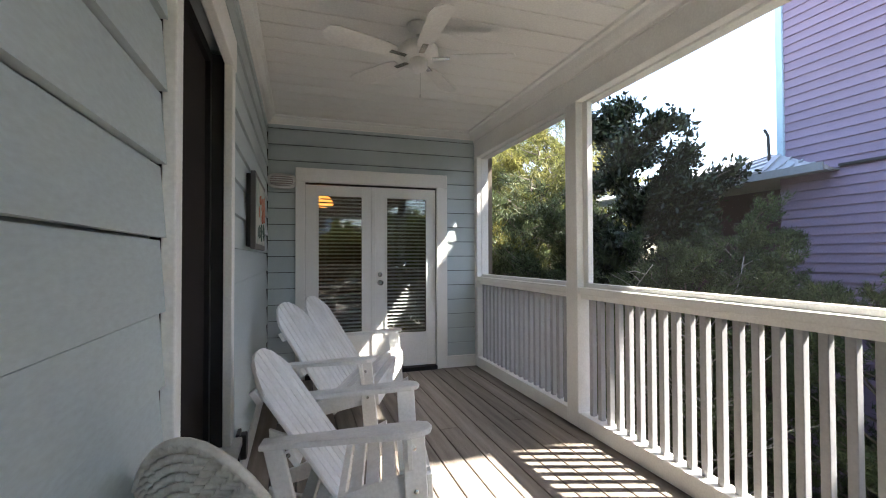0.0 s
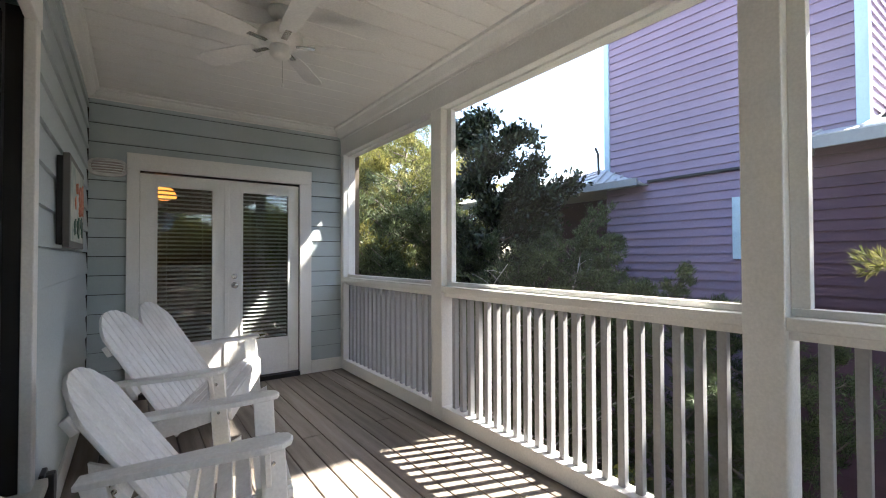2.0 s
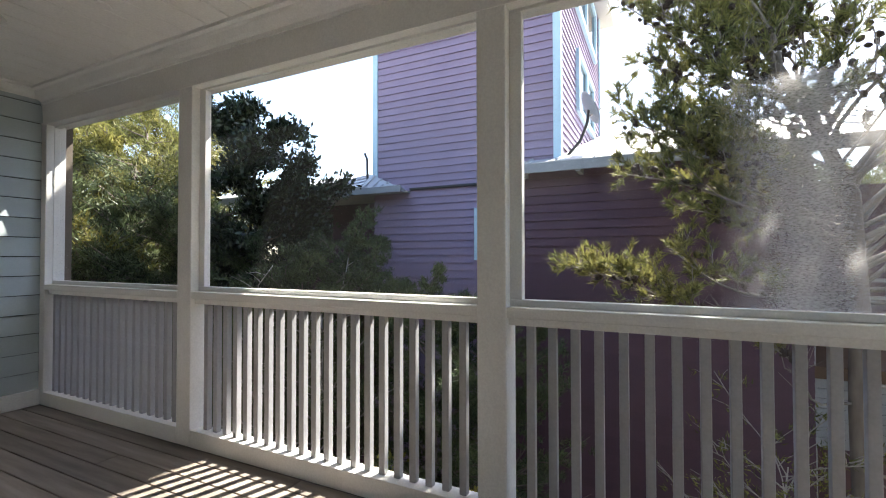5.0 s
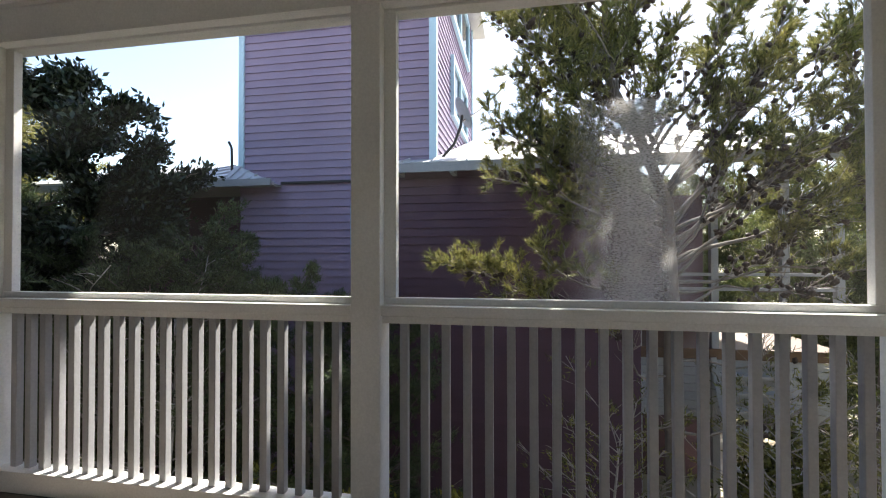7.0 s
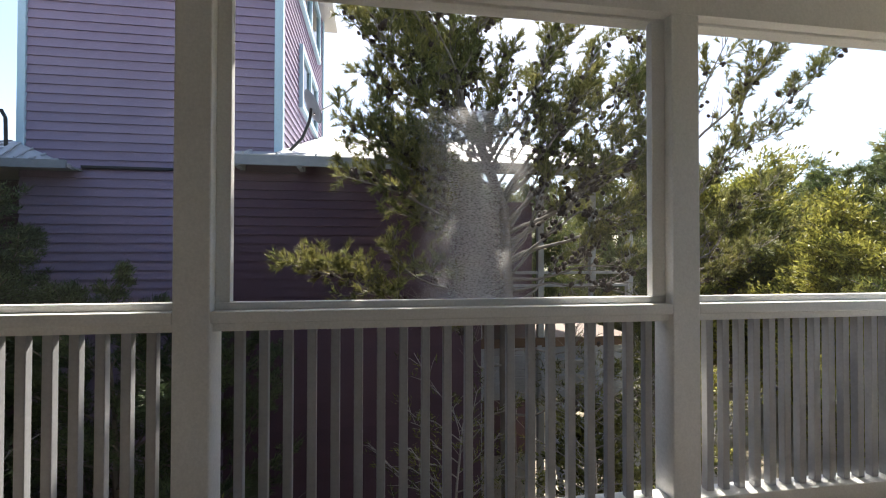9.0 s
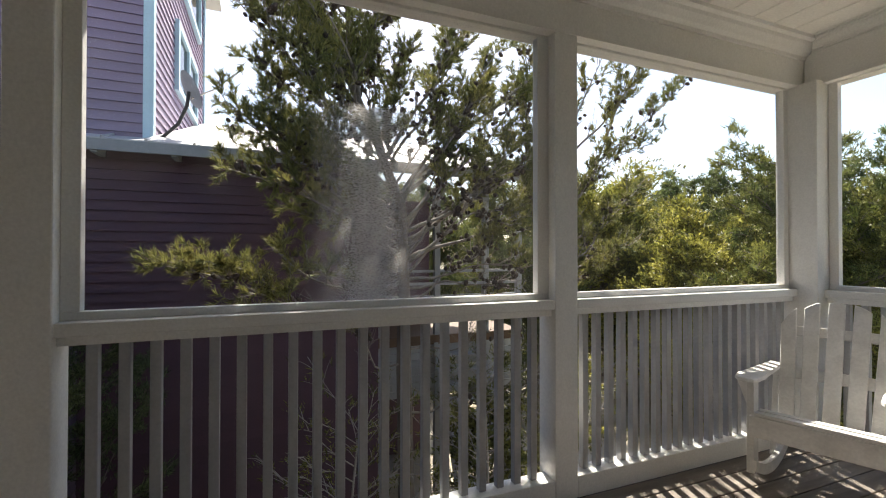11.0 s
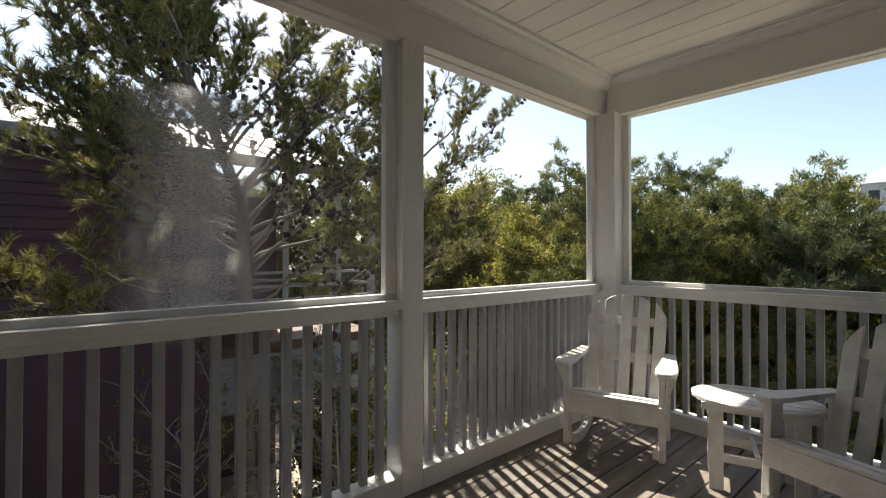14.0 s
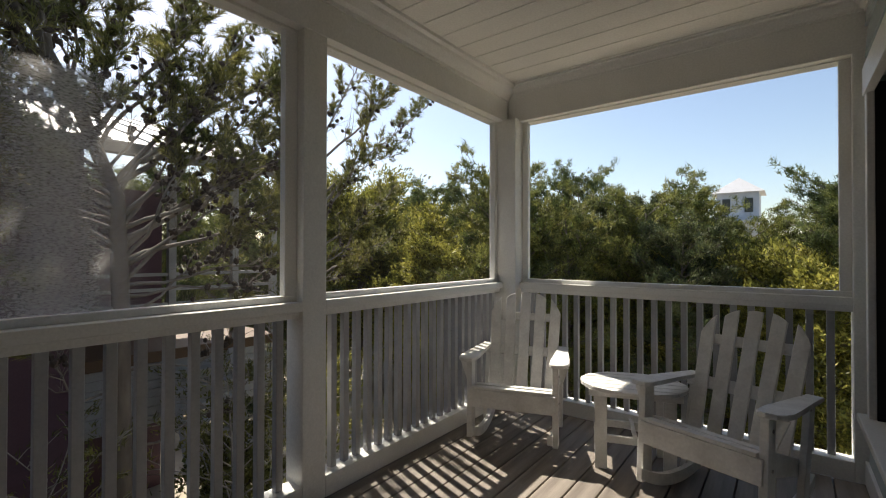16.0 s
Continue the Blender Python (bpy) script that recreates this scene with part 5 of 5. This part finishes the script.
for x, y, k, s, turn in ((6.6, -9.2, 0, 0.80, 0.4), (13.0, -10.2, 2, 1.10, 1.9), (13.6, -6.9, 0, 0.95, 3.0), (9.4, -11.2, 2, 0.9, 0.3), (3.4, -10.4, 0, 0.72, 2.6), (1.9, -11.4, 0, 0.60, 4.0), (0.4, -10.2, 2, 0.68, 5.0), (4.9, -9.4, 0, 0.68, 0.9), (-1.2, -10.8, 0, 0.66, 3.3), (2.5, -9.9, 3, 0.64, 1.2), (4.1, -11.3, 3, 0.74, 5.2), (5.6, -12.2, 1, 0.78, 0.2), (-0.3, -12.2, 1, 0.70, 2.2), (2.9, -12.4, 0, 0.74, 0.7), (10.6, -5.3, 3, 0.60, 1.1), (14.6, -2.4, 0, 0.80, 2.0), (15.2, -4.7, 1, 0.80, 4.4), (8.6, -9.4, 2, 0.78, 3.7), (6.9, -10.6, 1, 0.74, 2.9)):
    copy_thing(far_kinds[k], Matrix.Translation((x, y, ground_z - 0.1)) @ Matrix.Rotation(turn, 4, "Z") @ Matrix.Diagonal((s, s, s, 1)))

# low growth under the railing
for k, (x, y, h, s) in enumerate(((4.3, 1.9, 0.75, 71), (4.6, 1.2, 0.55, 72), (6.2, -2.2, 0.9, 73), (4.4, 3.4, 0.4, 74), (7.2, -4.2, 1.4, 75))):
    tree(x, y, H0 - 1.2 + h * 0.5, s, LEAF_YELLOW if k != 2 else NEEDLE_OLIVE, "yellow-green leafy shrub below the porch railing", "shrub", low=0.3, reach=0.6, limbs=22, sub=6, tufts=5, per=12, length=0.07, width=0.018, spread=0.9, kind="leaf", trunk_r=0.03, up=0.8, top_taper=0.6, name="leafy_shrub", bare=0.3, group="shrubs below the porch")

for k, (x, y, top, seed) in enumerate(((4.35, 4.0, 1.05, 81), (4.4, 4.9, 1.05, 82), (5.5, -1.7, 0.3, 83), (5.1, -2.6, 0.1, 84), (6.4, -3.3, 0.7, 85), (5.4, -0.2, -0.2, 86))):
    tree(x, y, H0 + top, seed, NEEDLE_OLIVE if k > 1 else NEEDLE_DARK, "pale bare-twigged shrub with few leaves", "shrub", low=0.35, reach=1.0, limbs=22, sub=7, tufts=2, per=8, length=0.07, width=0.008, trunk_r=0.035, up=0.6, top_taper=0.7, bare=0.2, bark=TWIG, name="bare_shrub", group="bare shrubs")

# ---- deck boards ----
shared = {}
x, n = WALL + 0.012, 0
while x < SCREEN - 0.002:
    w = min(0.136, SCREEN - 0.004 - x)
    cut = (1.9, 3.9, -0.4, 2.6)[n % 4]
    for a, b in ((SOUTH, cut - 0.002), (cut + 0.002, NORTH)):
        key = (round(w, 3), round(b - a, 3))
        if key not in shared:
            shared[key] = part("plank", box((0, 0, -0.04), (w, b - a, 0.0), 0.004), DECK, floor_ob)
            ob = shared[key]
        else:
            ob = new("plank", shared[key].data)
            ob.parent = floor_ob
        ob.location = (x, a, 0)
    x += 0.1445
    n += 1
